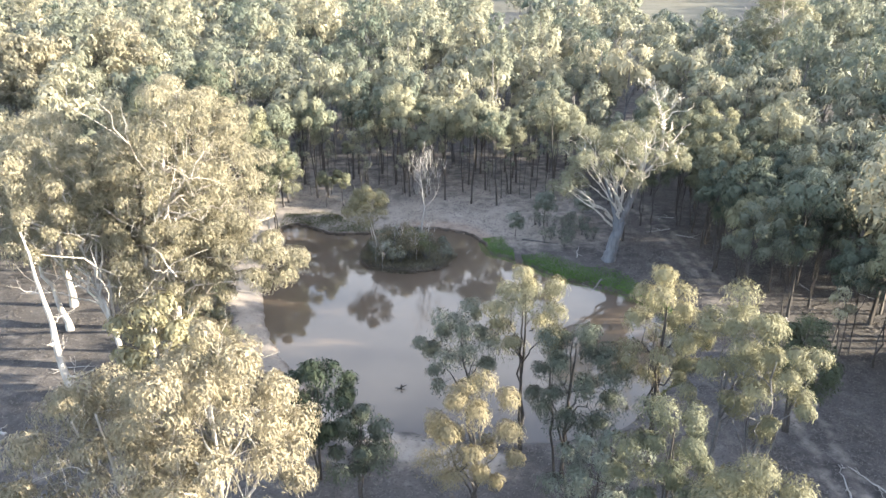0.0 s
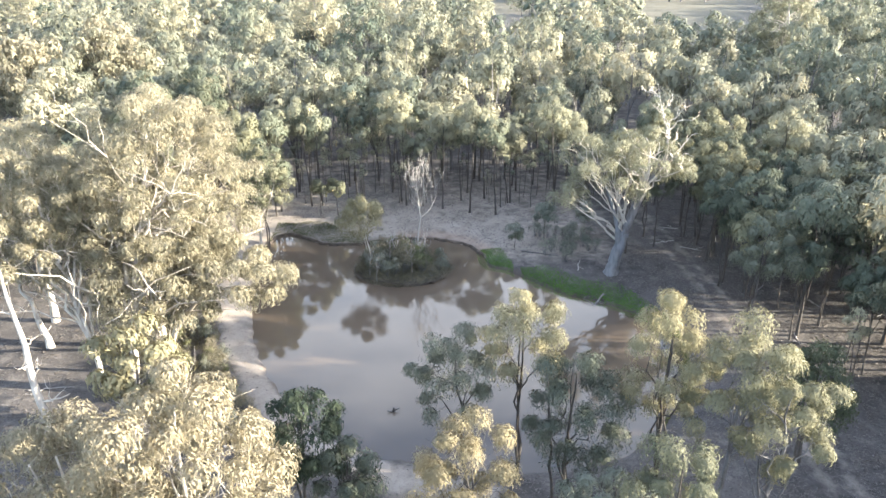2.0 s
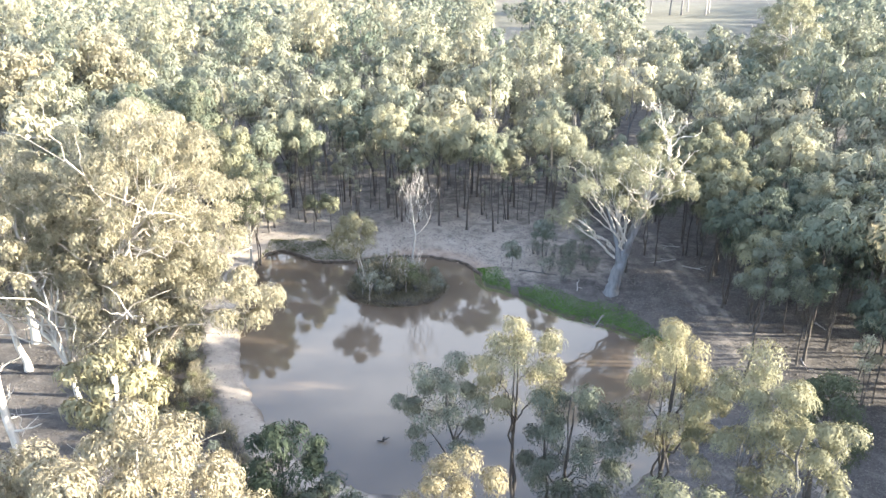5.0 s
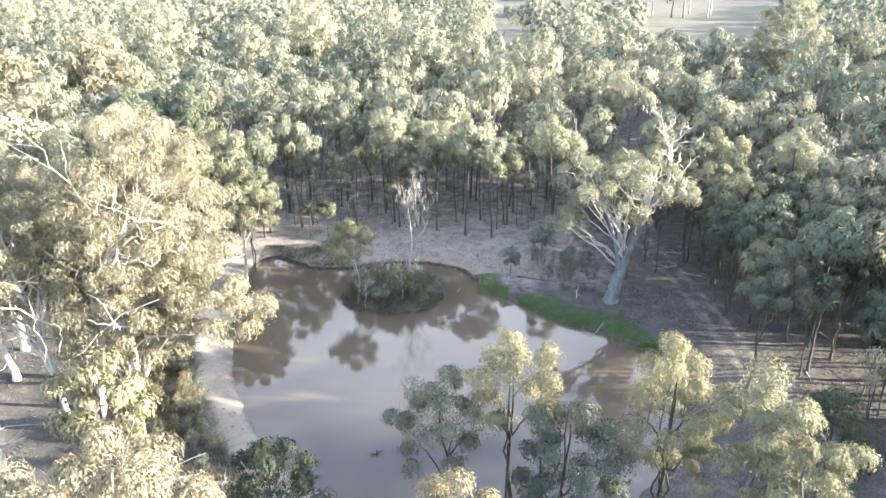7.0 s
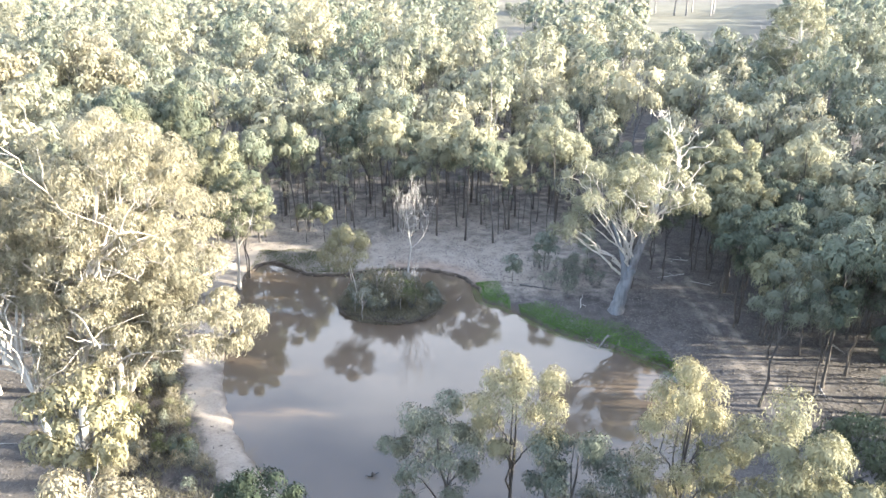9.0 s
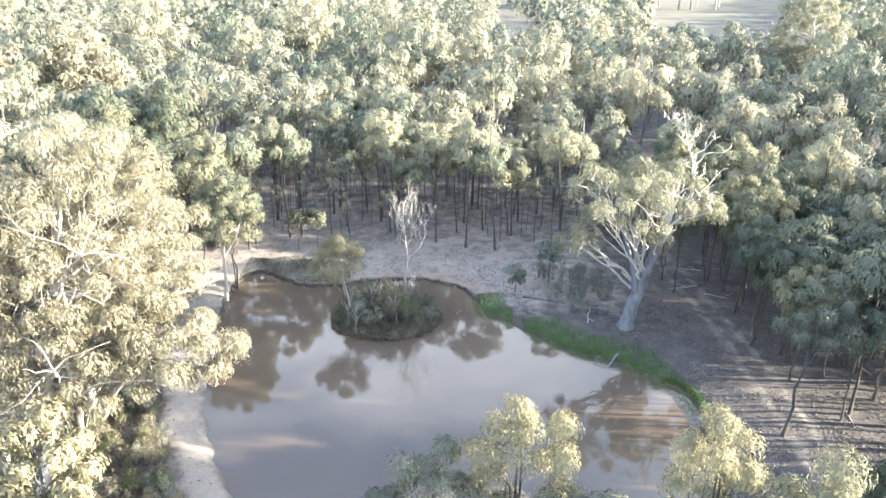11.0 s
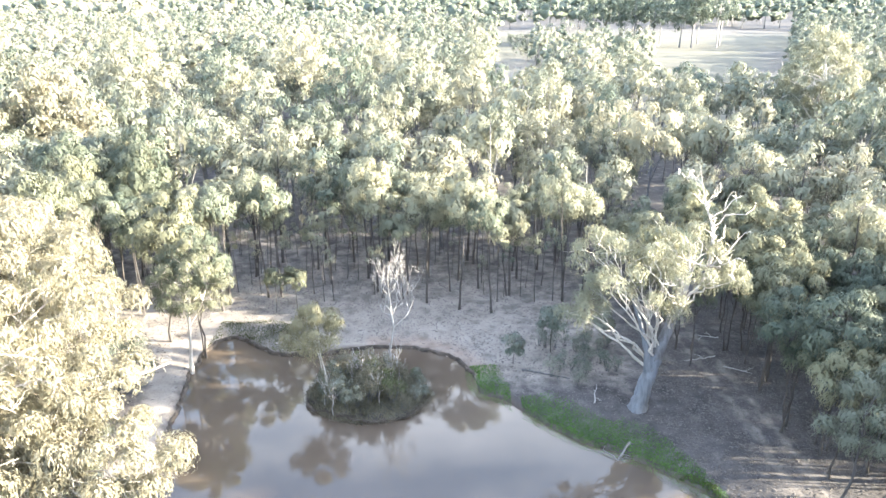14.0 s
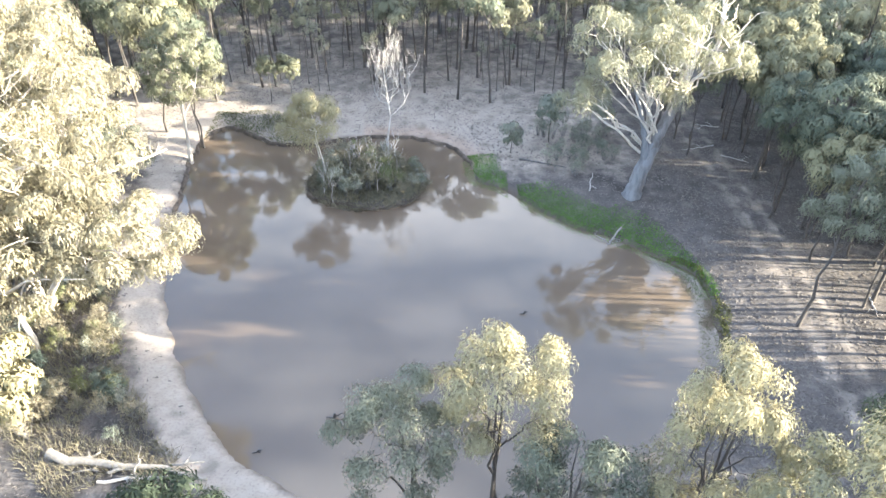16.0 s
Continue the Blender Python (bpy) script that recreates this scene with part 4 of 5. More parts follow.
near_spots = [p for p in scatter(rng, -42, 42, 36, 98, 2.75) if rng.random() < (0.84 if p[1] > 80 else 0.85) and not (20 < p[0] < 27 and 41 < p[1] < 57 and rng.random() < 0.45)]
near_spots += [(23.9, 63.2), (20.4, 72.0), (20.2, 75.0), (17.2, 70.4), (25.4, 60.6), (28.6, 57.6), (-1.0, 84.2), (2.1, 82.9), (5.1, 82.1),
               (-22.6, 75.8), (-20.0, 82.0), (-19.2, 74.2)]
near_spots += [p for p in scatter(np.random.default_rng(55), 25, 40, 43, 74, 4.2)]
thin_out = np.random.default_rng(56)
near_spots = [p for p in near_spots if not (p[0] > 24.5 and 44.5 < p[1] < 57 and thin_out.random() < 0.32)]
rest = []
for x, y in near_spots:
    slim = y > 78 and -26 < x < 18
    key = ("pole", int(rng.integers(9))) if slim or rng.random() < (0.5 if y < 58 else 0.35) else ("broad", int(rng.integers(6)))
    turn, size = rng.uniform(0, 360), rng.uniform(0.76, 1.22) * (0.8 if key[0] == "broad" and x > 18 else 1)
    if y < 94 and -38 < x < 37 and not (x > 30 and y < 60):
        forest_tree(key, x, y, turn, size)
    else:
        rest.append((x, y))


def woods(name, label, spots, makes, scale_lo, scale_hi, seed):
    """Countless trees further off, as one piece."""
    r = np.random.default_rng(seed)
    stems, tops, tints = [], [], []
    for x, y in spots:
        (wv, wt), (lv, lt, ln) = makes[int(r.integers(len(makes)))]
        a, s = r.uniform(0, 2 * np.pi), r.uniform(scale_lo, scale_hi)
        c, n = math.cos(a), math.sin(a)
        turn = np.array([[c, n, 0], [-n, c, 0], [0, 0, 1]])
        stems.append((wv @ turn * s + [x, y, 0.1], wt))
        tops.append((lv @ turn * s + [x, y, 0.1], lt, ln @ turn))
        tints.append(np.full(len(lv), np.clip(0.63 + 0.2 * wavy(x, y, 28, 2.0) + r.normal(0, 0.22) - 0.0008 * max(y - 170, 0) - 0.0012 * x, 0, 1)))
    me = crown_mesh(name, foliage(tops), LEAF_WOODS)
    me.attributes.new("tint", "FLOAT", "POINT").data.foreach_set("value", np.concatenate(tints).astype(np.float32))
    ob = tagged(new(name, me), label, "woodland", kind="stuff")
    v, t = joined(stems)
    tagged(part("trunk", link_mesh("trunk", v, t, [BARK_DARK if scale_lo < 0.77 and seed < 6 else BARK_GREY]), ob), kind="stuff")


LEAF_WOODS = leaf_material("far_gum_leaf", (0.115, 0.14, 0.112), (0.225, 0.233, 0.178), (0.375, 0.345, 0.245), 0.24, 0.14, True, 0.16)
MID = [grow(170 + k, 10.8 + 1.1 * (k % 4), (2.1 + 0.35 * (k % 3), 2.2), 0.56, 9, 1.12, (0.5 * math.sin(k), 0.5 * math.cos(k)), 0.15, 5, 150, (0.36, 0.105), 4, 3,
            (0, 0), 0.25, simple=1, dome=0.92, heart=0.76, flat=0.85, whole=0.6, wild=0.13, sprays=0.3, spray_wide=0.24) for k in range(8)]
PAST = [grow(270 + k, 10.8 + 1.1 * (k % 4), (2.2 + 0.35 * (k % 3), 2.3), 0.54, 9, 1.15, (0.5 * math.sin(k), 0.5 * math.cos(k)), 0.15, 5, 64, (0.5, 0.17), 4, 3,
             (0, 0), 0.25, simple=1, dome=0.92, heart=0.76, flat=0.85, whole=0.6, wild=0.13, sprays=0.4, spray_wide=0.3) for k in range(6)]
FAR = [grow(180 + k, 12.5 + (k % 3), (2.8, 2.8), 0.42, 9, 1.3, (0.4, 0.2), 0.2, 3, 32, (0.58, 0.24), 3, 3, (0, 0), 0.3, simple=2, dome=0.85, heart=0.54, flat=0.85, whole=0.65)
       for k in range(5)]
LAST = [grow(190 + k, 14 + (k % 3), (5.5, 5), 0.35, 5, 3.4, (0, 0), 0.3, 2, 10, (1.7, 0.8), 3, 3, (0, 0), 0.3, simple=2, heart=0.66, flat=0.7) for k in range(4)]
mid_spots = [p for p in scatter(rng, -170, 170, 92, 205, 5.7) if (p[1] > 98 or abs(p[0]) > 43) and abs(p[0]) < 0.66 * p[1] + 8]
# right-hand block, mostly unseen: added to shade the pond, gapped for sun streaks
mid_spots += [p for p in scatter(rng, 33, 92, -20, 98, 4.4) if (p[0] > 43 or p[1] < 46) and not 46 < p[1] < 57] + [p for p in scatter(rng, -70, -42, 40, 98, 5.0)]
woods("forest_edge", "gum forest with dark stems and clumped olive crowns", rest, MID, 0.76, 1.2, 4)
WHIPS = [grow(120 + k, 7.4 + 0.5 * k, (0.6, 0.6), 0.7, 3, 0.5, (0.5 * math.sin(k * 2.1), 0.5 * math.cos(k * 1.7)), 0.06, 2, 60, (0.3, 0.085), 4, 3,
              (0, 0), 0.55, kink=0.004, dome=0.9, heart=0.6, flat=0.85, whole=0.6) for k in range(4)]
thicket = [(x, y) for x, y in zip(rng.uniform(-30, 24, 900), rng.uniform(84, 106, 900)) if forest_here(x, y)][:150]
woods("sapling_thicket", "thicket of slim dark saplings between the forest trees", thicket, WHIPS, 0.6, 1.1, 3)
TALL = [grow(160 + k, 18 + 1.5 * (k % 3), (4.2 + 0.5 * (k % 2), 4.2), 0.42, 34, 1.1, (0, 0), 0.3, 6, 110, (0.4, 0.12), 5, 3, (0, 0), 0.2,
             simple=1, dome=0.7, heart=0.74, flat=0.9, whole=0.5, wild=0.4, sprays=0.3, spray_wide=0.25) for k in range(4)]
tall_spots = [p for p in scatter(rng, -150, 150, 104, 230, 17) if abs(p[0]) < 0.66 * p[1] + 8 and rng.random() < 0.5 and not (p[1] > 125 and 0.04 < (p[0] - 1.3) / (p[1] - 21.5) < 0.46)]
woods("emergent_gums", "taller pale gums that stand above the woodland", tall_spots, TALL, 0.75, 1.1, 12)


def in_front(p):
    """On the near side of the woodland, where the clumps of each crown can be told apart."""
    return 60 < p[1] < 142 and abs(p[0]) < 0.66 * p[1] + 2


woods("woodland", "open gum woodland with pale crowns behind the pond", [p for p in mid_spots if in_front(p)], MID, 0.62, 1.4, 6)
woods("woodland", "open gum woodland with pale crowns running into the distance", [p for p in mid_spots if not in_front(p)], PAST, 0.62, 1.4, 16)
far_spots = [p for p in scatter(rng, -390, 390, 205, 500, 7.4) if abs(p[0]) < 0.66 * p[1]]
woods("distant_woodland", "distant gum woodland round a dry paddock", far_spots, FAR, 0.85, 1.2, 7)
scrub_spots = [(x, y) for x, y in zip(rng.uniform(30, 66, 260), rng.uniform(335, 462, 260)) if x > 27 + (y - 335) * 0.05]
woods("paddock_scrub", "low dark green scrub along the edge of the dry paddock", scrub_spots, FAR, 0.14, 0.34, 9)
last_spots = [p for p in scatter(rng, -950, 950, 500, 1400, 25) if abs(p[0]) < 0.66 * p[1]]
woods("far_woodland", "woodland on the horizon", last_spots, LAST, 0.7, 1.7, 8)
tree("gum_tree", grow(71, 23.0, (6.4, 6.0), 0.4, 58, 1.15, (0, 0), 0.5, 9, 240, (0.42, 0.13), 7, 4, (0, 0), 0.2, bare=16, heart=0.5, wild=0.7, dome=0.6),
     (61.0, 139.0), BARK_WHITE, LEAF_PALE, "very tall pale gum rising above the far woodland", "tree")
for x, y, h, s in ((-49, 112, 19, 72), (-58, 104, 18, 73)):
    tree("gum_tree", grow(s, h, (5.6, 5.2), 0.4, 50, 1.4, (0, 0), 0.4, 7, 220, (0.5, 0.2), 7, 4, (0, 0), 0.2, bare=4, heart=0.7, wild=0.5),
         (x, y), BARK_WHITE, LEAF_GOLD, "tall pale gum rising above the woodland", "tree")
for k in range(13):
    x, y = 76 + 5.4 * k + rng.uniform(-3, 3), rng.uniform(392, 418)
    tree("paddock_tree", grow(400 + k, rng.uniform(23, 33), (rng.uniform(6, 9), 7), 0.36, 22, 2.5, (0, 0), 0.45, 4, 40, (1.0, 0.45), 5, 3,
                              (0, 0), 0.25, simple=1, heart=0.75, sprays=0.5, spray_wide=0.3), (x, y), BARK_GREY, LEAF_WOODS,
         "tall gum standing in a grove on the dry paddock", "tree", "grove on the paddock")


# ---------------------------------------------------------------- scrub, grass and fallen wood
def bush(seed, height, radius, clumps, per, leaf=(0.16, 0.07), clump=0.4):
    rng = np.random.default_rng(seed)
    wood, green = [], []
    for _ in range(clumps):
        a, r = rng.uniform(0, 2 * np.pi), radius * math.sqrt(rng.random()) * 0.85
        q = np.array([math.cos(a) * r, math.sin(a) * r, height * rng.uniform(0.45, 0.95) * (1 - 0.35 * (r / radius) ** 2)])
        wood.append(tube(bend(q * [0.15, 0.15, 0] - [0, 0, 0.1], q, 0.1, rng, 0.05, 5), 0.022 * (1 - 0.7 * np.linspace(0, 1, 5)), 3))
        green.append(leaves(rng, q, clump * rng.uniform(0.7, 1.3), per, *leaf, 0.1, 0.85, (0, 0, 0)))
    return joined(wood), foliage(green)


def shrub(makes, k, x, y, turn, s, leaf, label, group):
    key = ("shrub", k, leaf.name)
    if key not in first:
        e = new("shrub")
        e.empty_display_size = 0.3
        part("stem", link_mesh("stem", *makes[k][0], [BARK_GREY], None, True), e)
        part("foliage", crown_mesh("foliage", makes[k][1], leaf), e)
        first[key] = tagged(e, label, "shrub", group)
    else:
        e = tagged(copy_thing(first[key], Matrix.Identity(4)), label, "", group)
    e.matrix_basis = pose(x, y, height_at(x, y) - 0.03, 0, 0, turn) @ Matrix.Diagonal((s, s, s, 1))


BUSHES = [bush(200 + k, 1.5 + 0.2 * (k % 3), 1.0 + 0.15 * (k % 2), 12, 110) for k in range(4)]
THIN = [bush(210 + k, 2.3, 0.8, 12, 62, (0.16, 0.04), 0.36) for k in range(3)]
rng = np.random.default_rng(9)
# island scrub
for k in range(40):
    a, r = rng.uniform(0, 2 * np.pi), math.sqrt(rng.random()) * 0.96
    x, y = ISLAND[0] + math.cos(a) * r * ISLAND[2] + 0.25, ISLAND[1] + math.sin(a) * r * ISLAND[3]
    thin = rng.random() < 0.86 or r > 0.75
    shrub(THIN if thin else BUSHES, int(rng.integers(3)), x, y, rng.uniform(0, 360), rng.uniform(0.5, 0.8) if r > 0.8 else rng.uniform(0.8, 1.3),
          LEAF_REED if thin and k % 2 else LEAF_HERB if k % 3 == 0 else LEAF_SHRUB,
          ("thin dry straw-coloured shrub" if k % 2 else "thin green upright shrub") if thin else "rounded green leafy shrub", "scrub on the island")
# pale dead stems among the island scrub
for k, (x, y) in enumerate(((-7.2, 65.6), (-8.0, 66.4), (-4.6, 68.6), (-3.2, 68.0), (-2.6, 69.2), (-5.4, 69.6), (-3.9, 66.4), (-6.2, 68.2))):
    tree("dead_sapling", dead_gum(640 + k, 2.2 + 0.28 * (k % 5), (0.3 * math.sin(k), 0.2), 0.045, 7, 0.8, 3, 0.4, 1.6, 5), (x, y), BARK_DEAD, None,
         "thin bare pale sapling among the island scrub", "dead tree", "dead stems on the island")
# left bank scrub
bank = [(-16.0, 46.6), (-15.2, 45.6), (-17.2, 50.5), (-18.0, 50.0), (-16.6, 48.9), (-20.4, 44.4), (-18.6, 45.8), (-14.6, 43.2)]
for _ in range(120):
    u = rng.random()
    y = 39.5 + 22 * u
    x = np.interp(y, PATH_LINE[::-1, 1], PATH_LINE[::-1, 0]) - 2.0 - rng.random() ** 1.3 * 7.0
    if not (y < 44.2 and x > -18.5):
        bank.append((float(x), float(y)))
for k, (x, y) in enumerate(bank):
    thin = k > 7 and rng.random() < 0.55
    shrub(THIN if thin else BUSHES, int(rng.integers(3)), x, y, rng.uniform(0, 360), rng.uniform(0.4, 0.95),
          LEAF_REED if thin else (LEAF_TEAL if k % 5 == 0 else LEAF_SHRUB if k % 5 < 3 else LEAF_HERB),
          "thin dry straw-coloured shrub" if thin else ("low blue-green leafy shrub" if k % 5 == 0 else "rounded grey-green leafy shrub" if k % 5 < 3 else "low olive-green herb tuft"), "scrub on the bank")
# dark scrub under the old gum and along the far right bank
for _ in range(26):
    x, y = rng.uniform(8.0, 14.5), rng.uniform(68.5, 76)
    if y > 66 + (14.5 - x) * 0.5:
        shrub(THIN, int(rng.integers(3)), x, y, rng.uniform(0, 360), rng.uniform(0.5, 0.9), LEAF_SHRUB, "thin grey-green upright shrub", "scrub under the old gum")


def blades(rng, x, y, tall, wide, lean=0.5):
    """Upright blades of grass at many places: a triangle each."""
    n = len(x)
    a = rng.uniform(0, 2 * np.pi, n)
    z = ground_height(x, y)
    z = np.maximum(z, -0.05)
    h = tall * rng.uniform(0.5, 1.2, n)
    dx, dy = np.cos(a) * wide / 2, np.sin(a) * wide / 2
    lx, ly = rng.normal(0, lean, n) * h, rng.normal(0, lean, n) * h
    v = np.stack([np.stack([x - dx, y - dy, z - 0.02], -1), np.stack([x + dx, y + dy, z - 0.02], -1), np.stack([x + lx, y + ly, z + h], -1)], 1)
    return v.reshape(-1, 3), np.arange(3 * n).reshape(-1, 3)


def grass(name, label, x, y, tall, wide, mat, lean=0.5):
    v, t = blades(rng, x, y, tall, wide, lean)
    tagged(new(name, link_mesh(name, v, t, [mat])), label, "grass", kind="stuff")


def field_of(n, x0, x1, y0, y1):
    return rng.uniform(x0, x1, n), rng.uniform(y0, y1, n)


# bright wet grass along the right far shore
x, y = field_of(170000, 2.5, 19.5, 55, 72.5)
g = shore_gap(x, y)
band = np.interp(x, [3, 5, 6.5, 9, 13, 16, 17.5, 19], [1.6, 2.4, 1.0, 2.8, 3.3, 3.0, 1.2, 0.3])
keep = (g > -0.7) & (rng.random(len(x)) < 1.5 - 1.3 * np.clip(g, 0, 9) / band) & (g < band * (1.05 + 0.35 * wavy(x, y, 1.3))) & (np.abs(x - 6.2) > 0.35)
grass("marsh_grass", "bright green wet grass along the waterline", x[keep], y[keep], 0.11, 0.035, LEAF_GREEN, 0.8)
x, y = field_of(50000, 13.5, 19.5, 42, 59)
g = shore_gap(x, y)
keep = (g > -1.1 + 0.4 * wavy(x, y, 1.1, 3)) & (g < 0.5 + 0.5 * wavy(x, y, 1.6, 4)) & (rng.random(len(x)) < 0.75)
grass("marsh_grass", "thin olive weed and grass in the shallow water", x[keep], y[keep], 0.1, 0.07, LEAF_MOSS, 1.2)
x, y = field_of(30000, -20.5, -9, 74, 81.5)
g = shore_gap(x, y)
keep = (g > -0.15) & (g < 3.0 + wavy(x, y, 2.5)) & (x > -19.5) & (rng.random(len(x)) < 0.65 + 0.4 * wavy(x, y, 1.5, 2))
grass("marsh_grass", "short olive grass on the far bank", x[keep], y[keep], 0.12, 0.05, LEAF_MOSS)
# dry grass of the island and the left bank
x, y = field_of(16000, -9.9, 0.1, 64.2, 73.0)
r = np.hypot((x - ISLAND[0]) / ISLAND[2], (y - ISLAND[1]) / ISLAND[3])
keep = r < 1.08
grass("dry_grass", "dry straw-coloured grass on the island", x[keep], y[keep], 0.5, 0.05, LEAF_REED, 0.8)
x, y = field_of(60000, -30, -8, 36, 64)
px = np.interp(y, PATH_LINE[::-1, 1], PATH_LINE[::-1, 0])
keep = ((x < px - 1.5 - 0.5 * wavy(x, y, 2.0))) & (x > px - 9.5) & (wavy(x, y, 1.7, 6) > -0.45)
grass("dry_grass", "dry straw-coloured grass and herbs on the bank", x[keep], y[keep], 0.42, 0.045, LEAF_REED)


# leaf litter and bark flakes
def litter(name, label, x, y, size, mat):
    n = len(x)
    z = ground_height(x, y) + 0.015
    a = rng.uniform(0, 2 * np.pi, n)
    s = size * rng.uniform(0.5, 1.5, n)
    p = np.stack([x, y, z], -1)
    u = np.stack([np.cos(a), np.sin(a), rng.normal(0, 0.15, n)], -1) * s[:, None]
    w = np.stack([-np.sin(a), np.cos(a), rng.normal(0, 0.3, n)], -1) * s[:, None] * 0.38
    v = np.stack([p - u / 2 + w / 2, p - u / 2 - w / 2, p + u / 2 + [0, 0, 0.03]], 1).reshape(-1, 3)
    tagged(new(name, link_mesh(name, v, np.arange(3 * n).reshape(-1, 3), [mat])), label, "leaf litter", kind="stuff")


LITTER = leaf_material("dry_litter", (0.055, 0.048, 0.045), (0.085, 0.077, 0.073), (0.265, 0.242, 0.225), 0.0, 0.6, False, 0.75)
x, y = field_of(330000, -42, 42, 28, 95)
g = shore_gap(x, y)
away = np.minimum(to_line(x, y, PATH_LINE) - 0.6, np.abs(to_line(x, y, TRACK_LINE) - 0.8) + 0.2)
keep = (g > 0.5) & (rng.random(len(x)) < np.clip(away, 0.03, 1) * np.where(x > 16, 0.85, 0.4) * np.clip(0.75 + 0.6 * wavy(x, y, 2.2, 8), 0.1, 1))
litter("leaf_litter", "pale dry leaves and bark strips on the forest floor", x[keep], y[keep], 0.21, LITTER)


def fallen(name, seed, a, b, girth, limbs, reach, label, lift=0.0, bark=BARK_DEAD, bow=0.0):
    """A fallen trunk or branch lying on the ground from a to b, with its side limbs."""
    r = np.random.default_rng(seed)
    za, zb = height_at(*a), height_at(*b)
    p = bend((0, 0, girth * 0.7), (b[0] - a[0], b[1] - a[1], zb - za + girth * 0.5 + lift), bow, r, 0.02, 9)
    for q in p:
        q[2] = max(q[2], height_at(a[0] + q[0], a[1] + q[1]) - za + girth * 0.4)
    rad = girth * (1 - 0.75 * np.linspace(0, 1, 9))
    wood = [tube(p, rad, 7, 0.1, r)]
    ln = np.hypot(b[0] - a[0], b[1] - a[1])
    for _ in range(limbs):
        i = int(r.integers(2, 8))
        e = p[i] + np.array([*r.normal(0, reach, 2), abs(r.normal(0.0, 0.13)) * reach])
        lb = bend(p[i], e, 0.1, r, 0.06, 6)
        wood.append(tube(lb, rad[i] * 0.5 * (1 - 0.8 * np.linspace(0, 1, 6)) + 0.008, 5))
        for _ in range(3):
            j = int(r.integers(2, 6))
            wood.append(tube(bend(lb[j], lb[j] + r.normal(0, reach * 0.35, 3) * [1, 1, 0.3] + [0, 0, 0.04], 0.1, r, 0.06, 4), rad[i] * 0.18 * (1 - 0.7 * np.linspace(0, 1, 4)) + 0.006, 3))
    v, t = joined(wood)
    ob = new(name, link_mesh(name, v, t, [bark], None, True))
    ob.matrix_basis = pose(a[0], a[1], za)
    tagged(ob, label, "fallen wood")


fallen("fallen_log", 301, (-17.4, 42.4), (-9.7, 41.3), 0.27, 6, 1.0, "long weathered grey fallen trunk lying across the bank", 0, BARK_LOG)
fallen("fallen_branch", 302, (-14.6, 41.0), (-11.2, 41.4), 0.1, 3, 0.7, "bleached fallen branch beside the long trunk")
fallen("fallen_branch", 303, (13.4, 62.2), (11.2, 59.6), 0.09, 7, 0.9, "grey branch reaching from the grass into the water", 0.35, BARK_LOG)
fallen("fallen_branch", 304, (0.4, 67.0), (1.4, 69.8), 0.06, 4, 0.8, "thin bleached branch standing out of the water", 1.0)
fallen("fallen_branch", 305, (7.0, 71.6), (10.6, 70.2), 0.09, 3, 0.6, "dark fallen branch on the far bank", 0, BARK_GREY)
fallen("fallen_branch", 306, (-29.0, 39.5), (-33.5, 41.5), 0.1, 7, 1.4, "tangle of bleached branches on the forest floor", 0.3)
fallen("fallen_branch", 307, (-22.5, 40.5), (-20.2, 43.2), 0.09, 7, 1.2, "tangle of bleached branches under the gums", 0.3)
for _ in range(26):
    x, y = rng.uniform(-40, 40), rng.uniform(30, 95)
    if float(shore_gap(np.array([x]), np.array([y]))[0]) > 2.5 and not (-22 < x < 8 and y > 72):
        a, ln = rng.uniform(0, 2 * np.pi), rng.uniform(1.2, 3.2)
        fallen("fallen_branch", int(rng.integers(1000, 9999)), (x, y), (x + math.cos(a) * ln, y + math.sin(a) * ln), 0.06, 2, 0.5,
               "weathered fallen branch on the leaf litter")


def brush_heap(at):
    """A round heap of dark dead sticks."""
    r = np.random.default_rng(77)
    wood = []
    for _ in range(70):
        a, b = r.uniform(0, 2 * np.pi), r.uniform(0, 2 * np.pi)
        p = np.array([math.cos(a) * 1.1, math.sin(a) * 1.1, r.uniform(0, 0.2)])
        q = np.array([math.cos(b) * 0.5, math.sin(b) * 0.5, r.uniform(0.4, 1.0)])
        wood.append(tube(bend(p * r.uniform(0.6, 1.1), q, 0.1, r, 0.04, 4), 0.035 * (1 - 0.6 * np.linspace(0, 1, 4)), 4))
    v, t = joined(wood)
    ob = new("brush_heap", link_mesh("brush_heap", v, t, [BARK_DARK], None, True))
    ob.matrix_basis = pose(at[0], at[1], height_at(*at) - 0.05)
    tagged(ob, "round heap of dark dead sticks on the bank", "brush heap")


brush_heap((-6.2, 37.6))


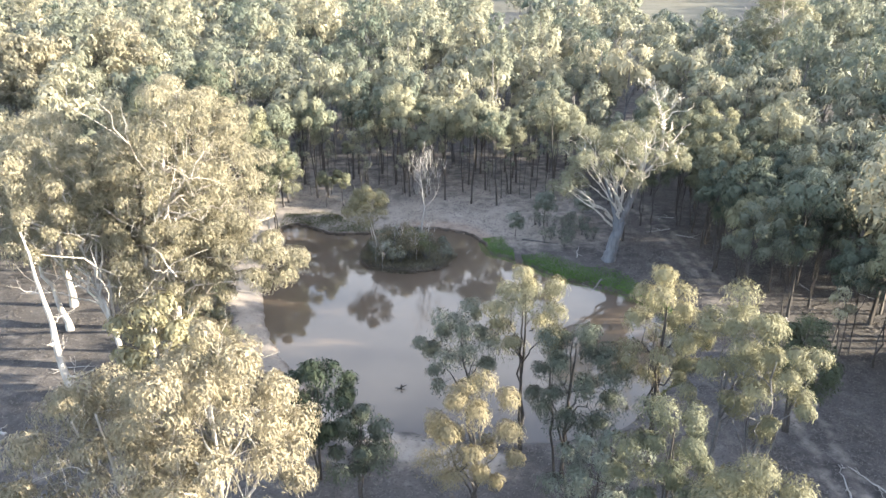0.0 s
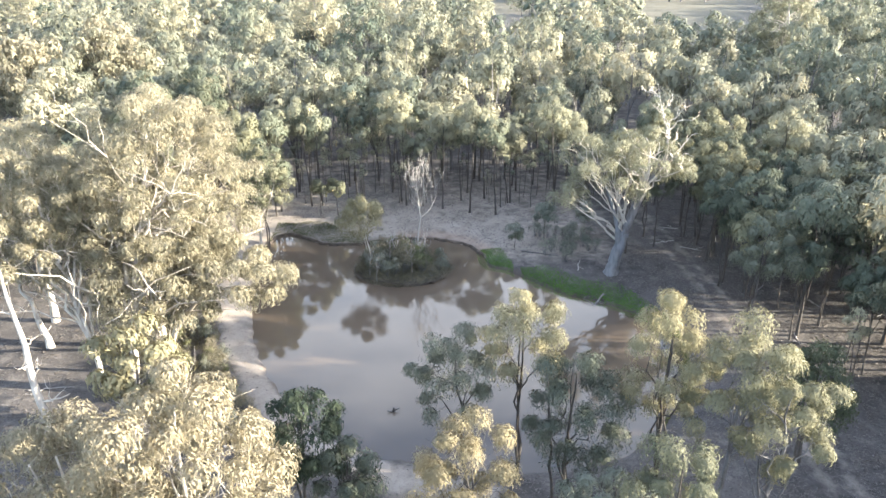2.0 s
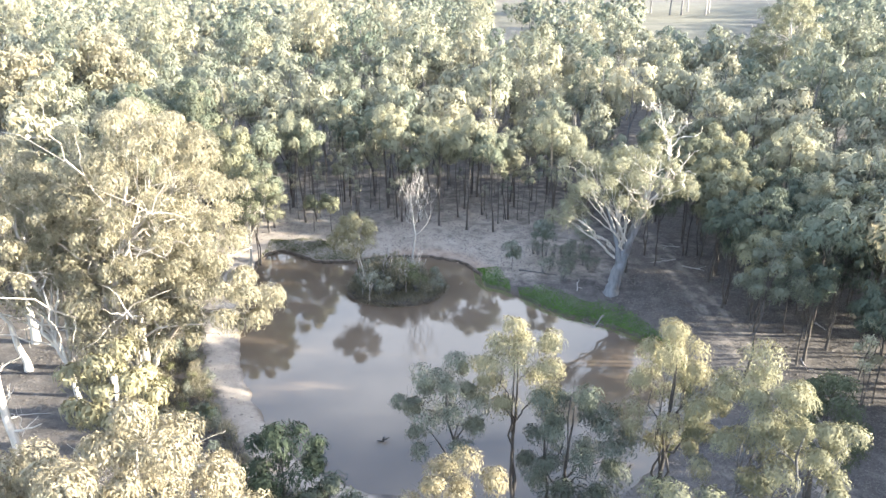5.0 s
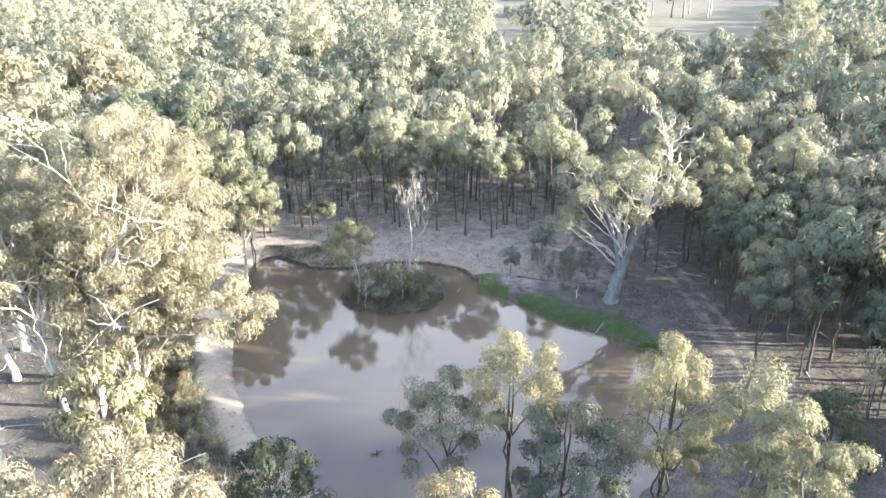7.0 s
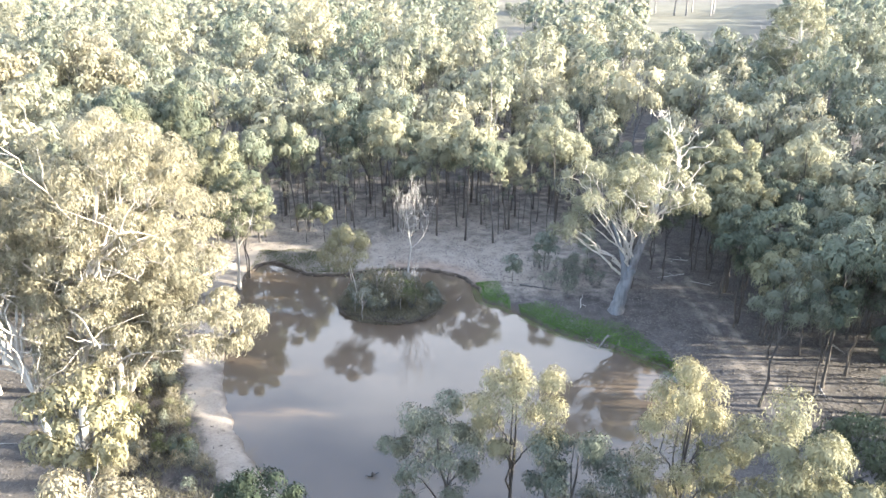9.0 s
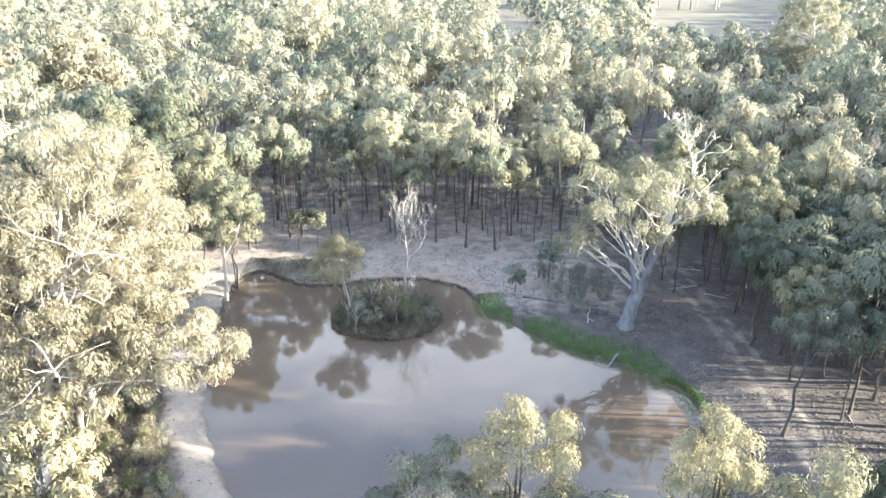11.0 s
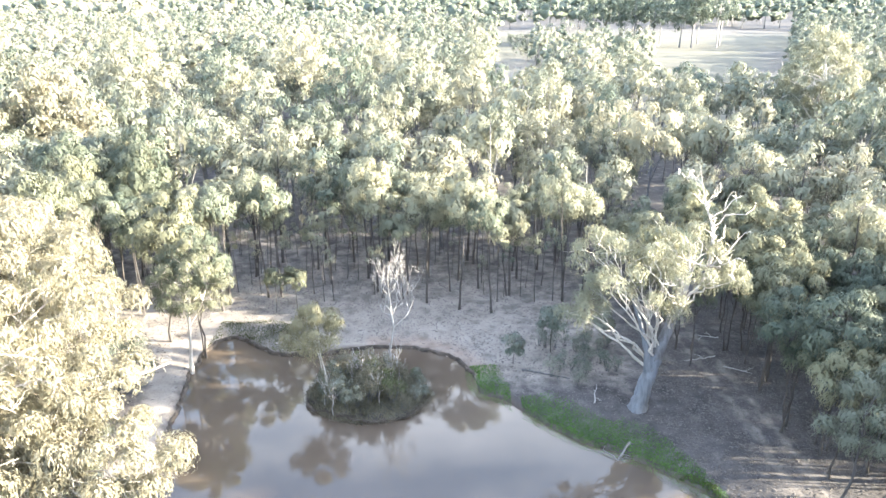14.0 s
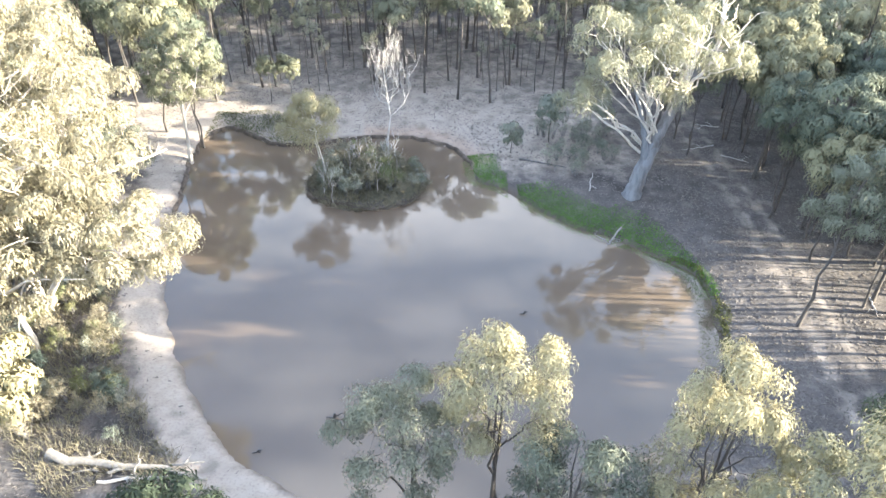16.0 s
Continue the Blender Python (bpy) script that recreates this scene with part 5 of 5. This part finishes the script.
def snag(name, seed, at, size):
    """A stub of a drowned limb that breaks the surface."""
    r = np.random.default_rng(seed)
    wood = [tube(bend((-0.1, 0, -0.9), (0.1, 0.0, 0.32 * size), 0, r, 0.02, 6), np.linspace(0.11, 0.07, 6) * size, 7, 0.15, r),
            tube(bend((0, 0, 0.05), (0.45 * size, 0.1, 0.22 * size), 0.1, r, 0.05, 5), np.linspace(0.06, 0.03, 5) * size, 5),
            tube(bend((0, 0, 0.0), (-0.35 * size, -0.1, 0.12 * size), 0.1, r, 0.05, 5), np.linspace(0.06, 0.03, 5) * size, 5)]
    v, t = joined(wood)
    ob = new(name, link_mesh(name, v, t, [BARK_DARK], None, True))
    ob.matrix_basis = pose(at[0], at[1], 0)
    tagged(ob, "dark stub of a drowned limb above the water", "snag")


snag("snag", 1, (-4.45, 45.5), 1.0)
snag("snag", 2, (5.9, 53.6), 0.7)
snag("snag", 3, (-7.9, 43.3), 0.6)
snag("snag", 4, (11.0, 42.9), 0.7)

# a long bare limb of the tall gums, held out over the track
def bare_limb(line, girth, seed):
    r = np.random.default_rng(seed)
    p = bend(line[0], line[1], 0.04, r, 0.012, 10)
    rad = girth * (1 - 0.75 * np.linspace(0, 1, 10))
    wood = [tube(p, rad, 7, 0.08, r)]
    for _ in range(9):
        i = int(r.integers(4, 10))
        q = bend(p[i], p[i] + r.normal(0, 0.9, 3) + [1.0, 0.3, 0.1], 0.1, r, 0.06, 6)
        wood.append(tube(q, rad[i] * 0.5 * (1 - 0.8 * np.linspace(0, 1, 6)) + 0.008, 5))
        for _ in range(3):
            j = int(r.integers(2, 6))
            wood.append(tube(bend(q[j], q[j] + r.normal(0, 0.4, 3), 0.1, r, 0.06, 4), np.linspace(0.02, 0.008, 4), 3))
    return joined(wood)


part("limb", link_mesh("limb", *bare_limb(((0.2, 0.2, 6.2), (7.2, 5.6, 7.6)), 0.17, 5), [BARK_WHITE], None, True), reaching, "long bare white limb")
part("limb", link_mesh("limb", *bare_limb(((0.4, -1.0, 6.4), (7.6, -5.6, 6.9)), 0.11, 6), [BARK_WHITE], None, True), reaching, "long bare white limb")
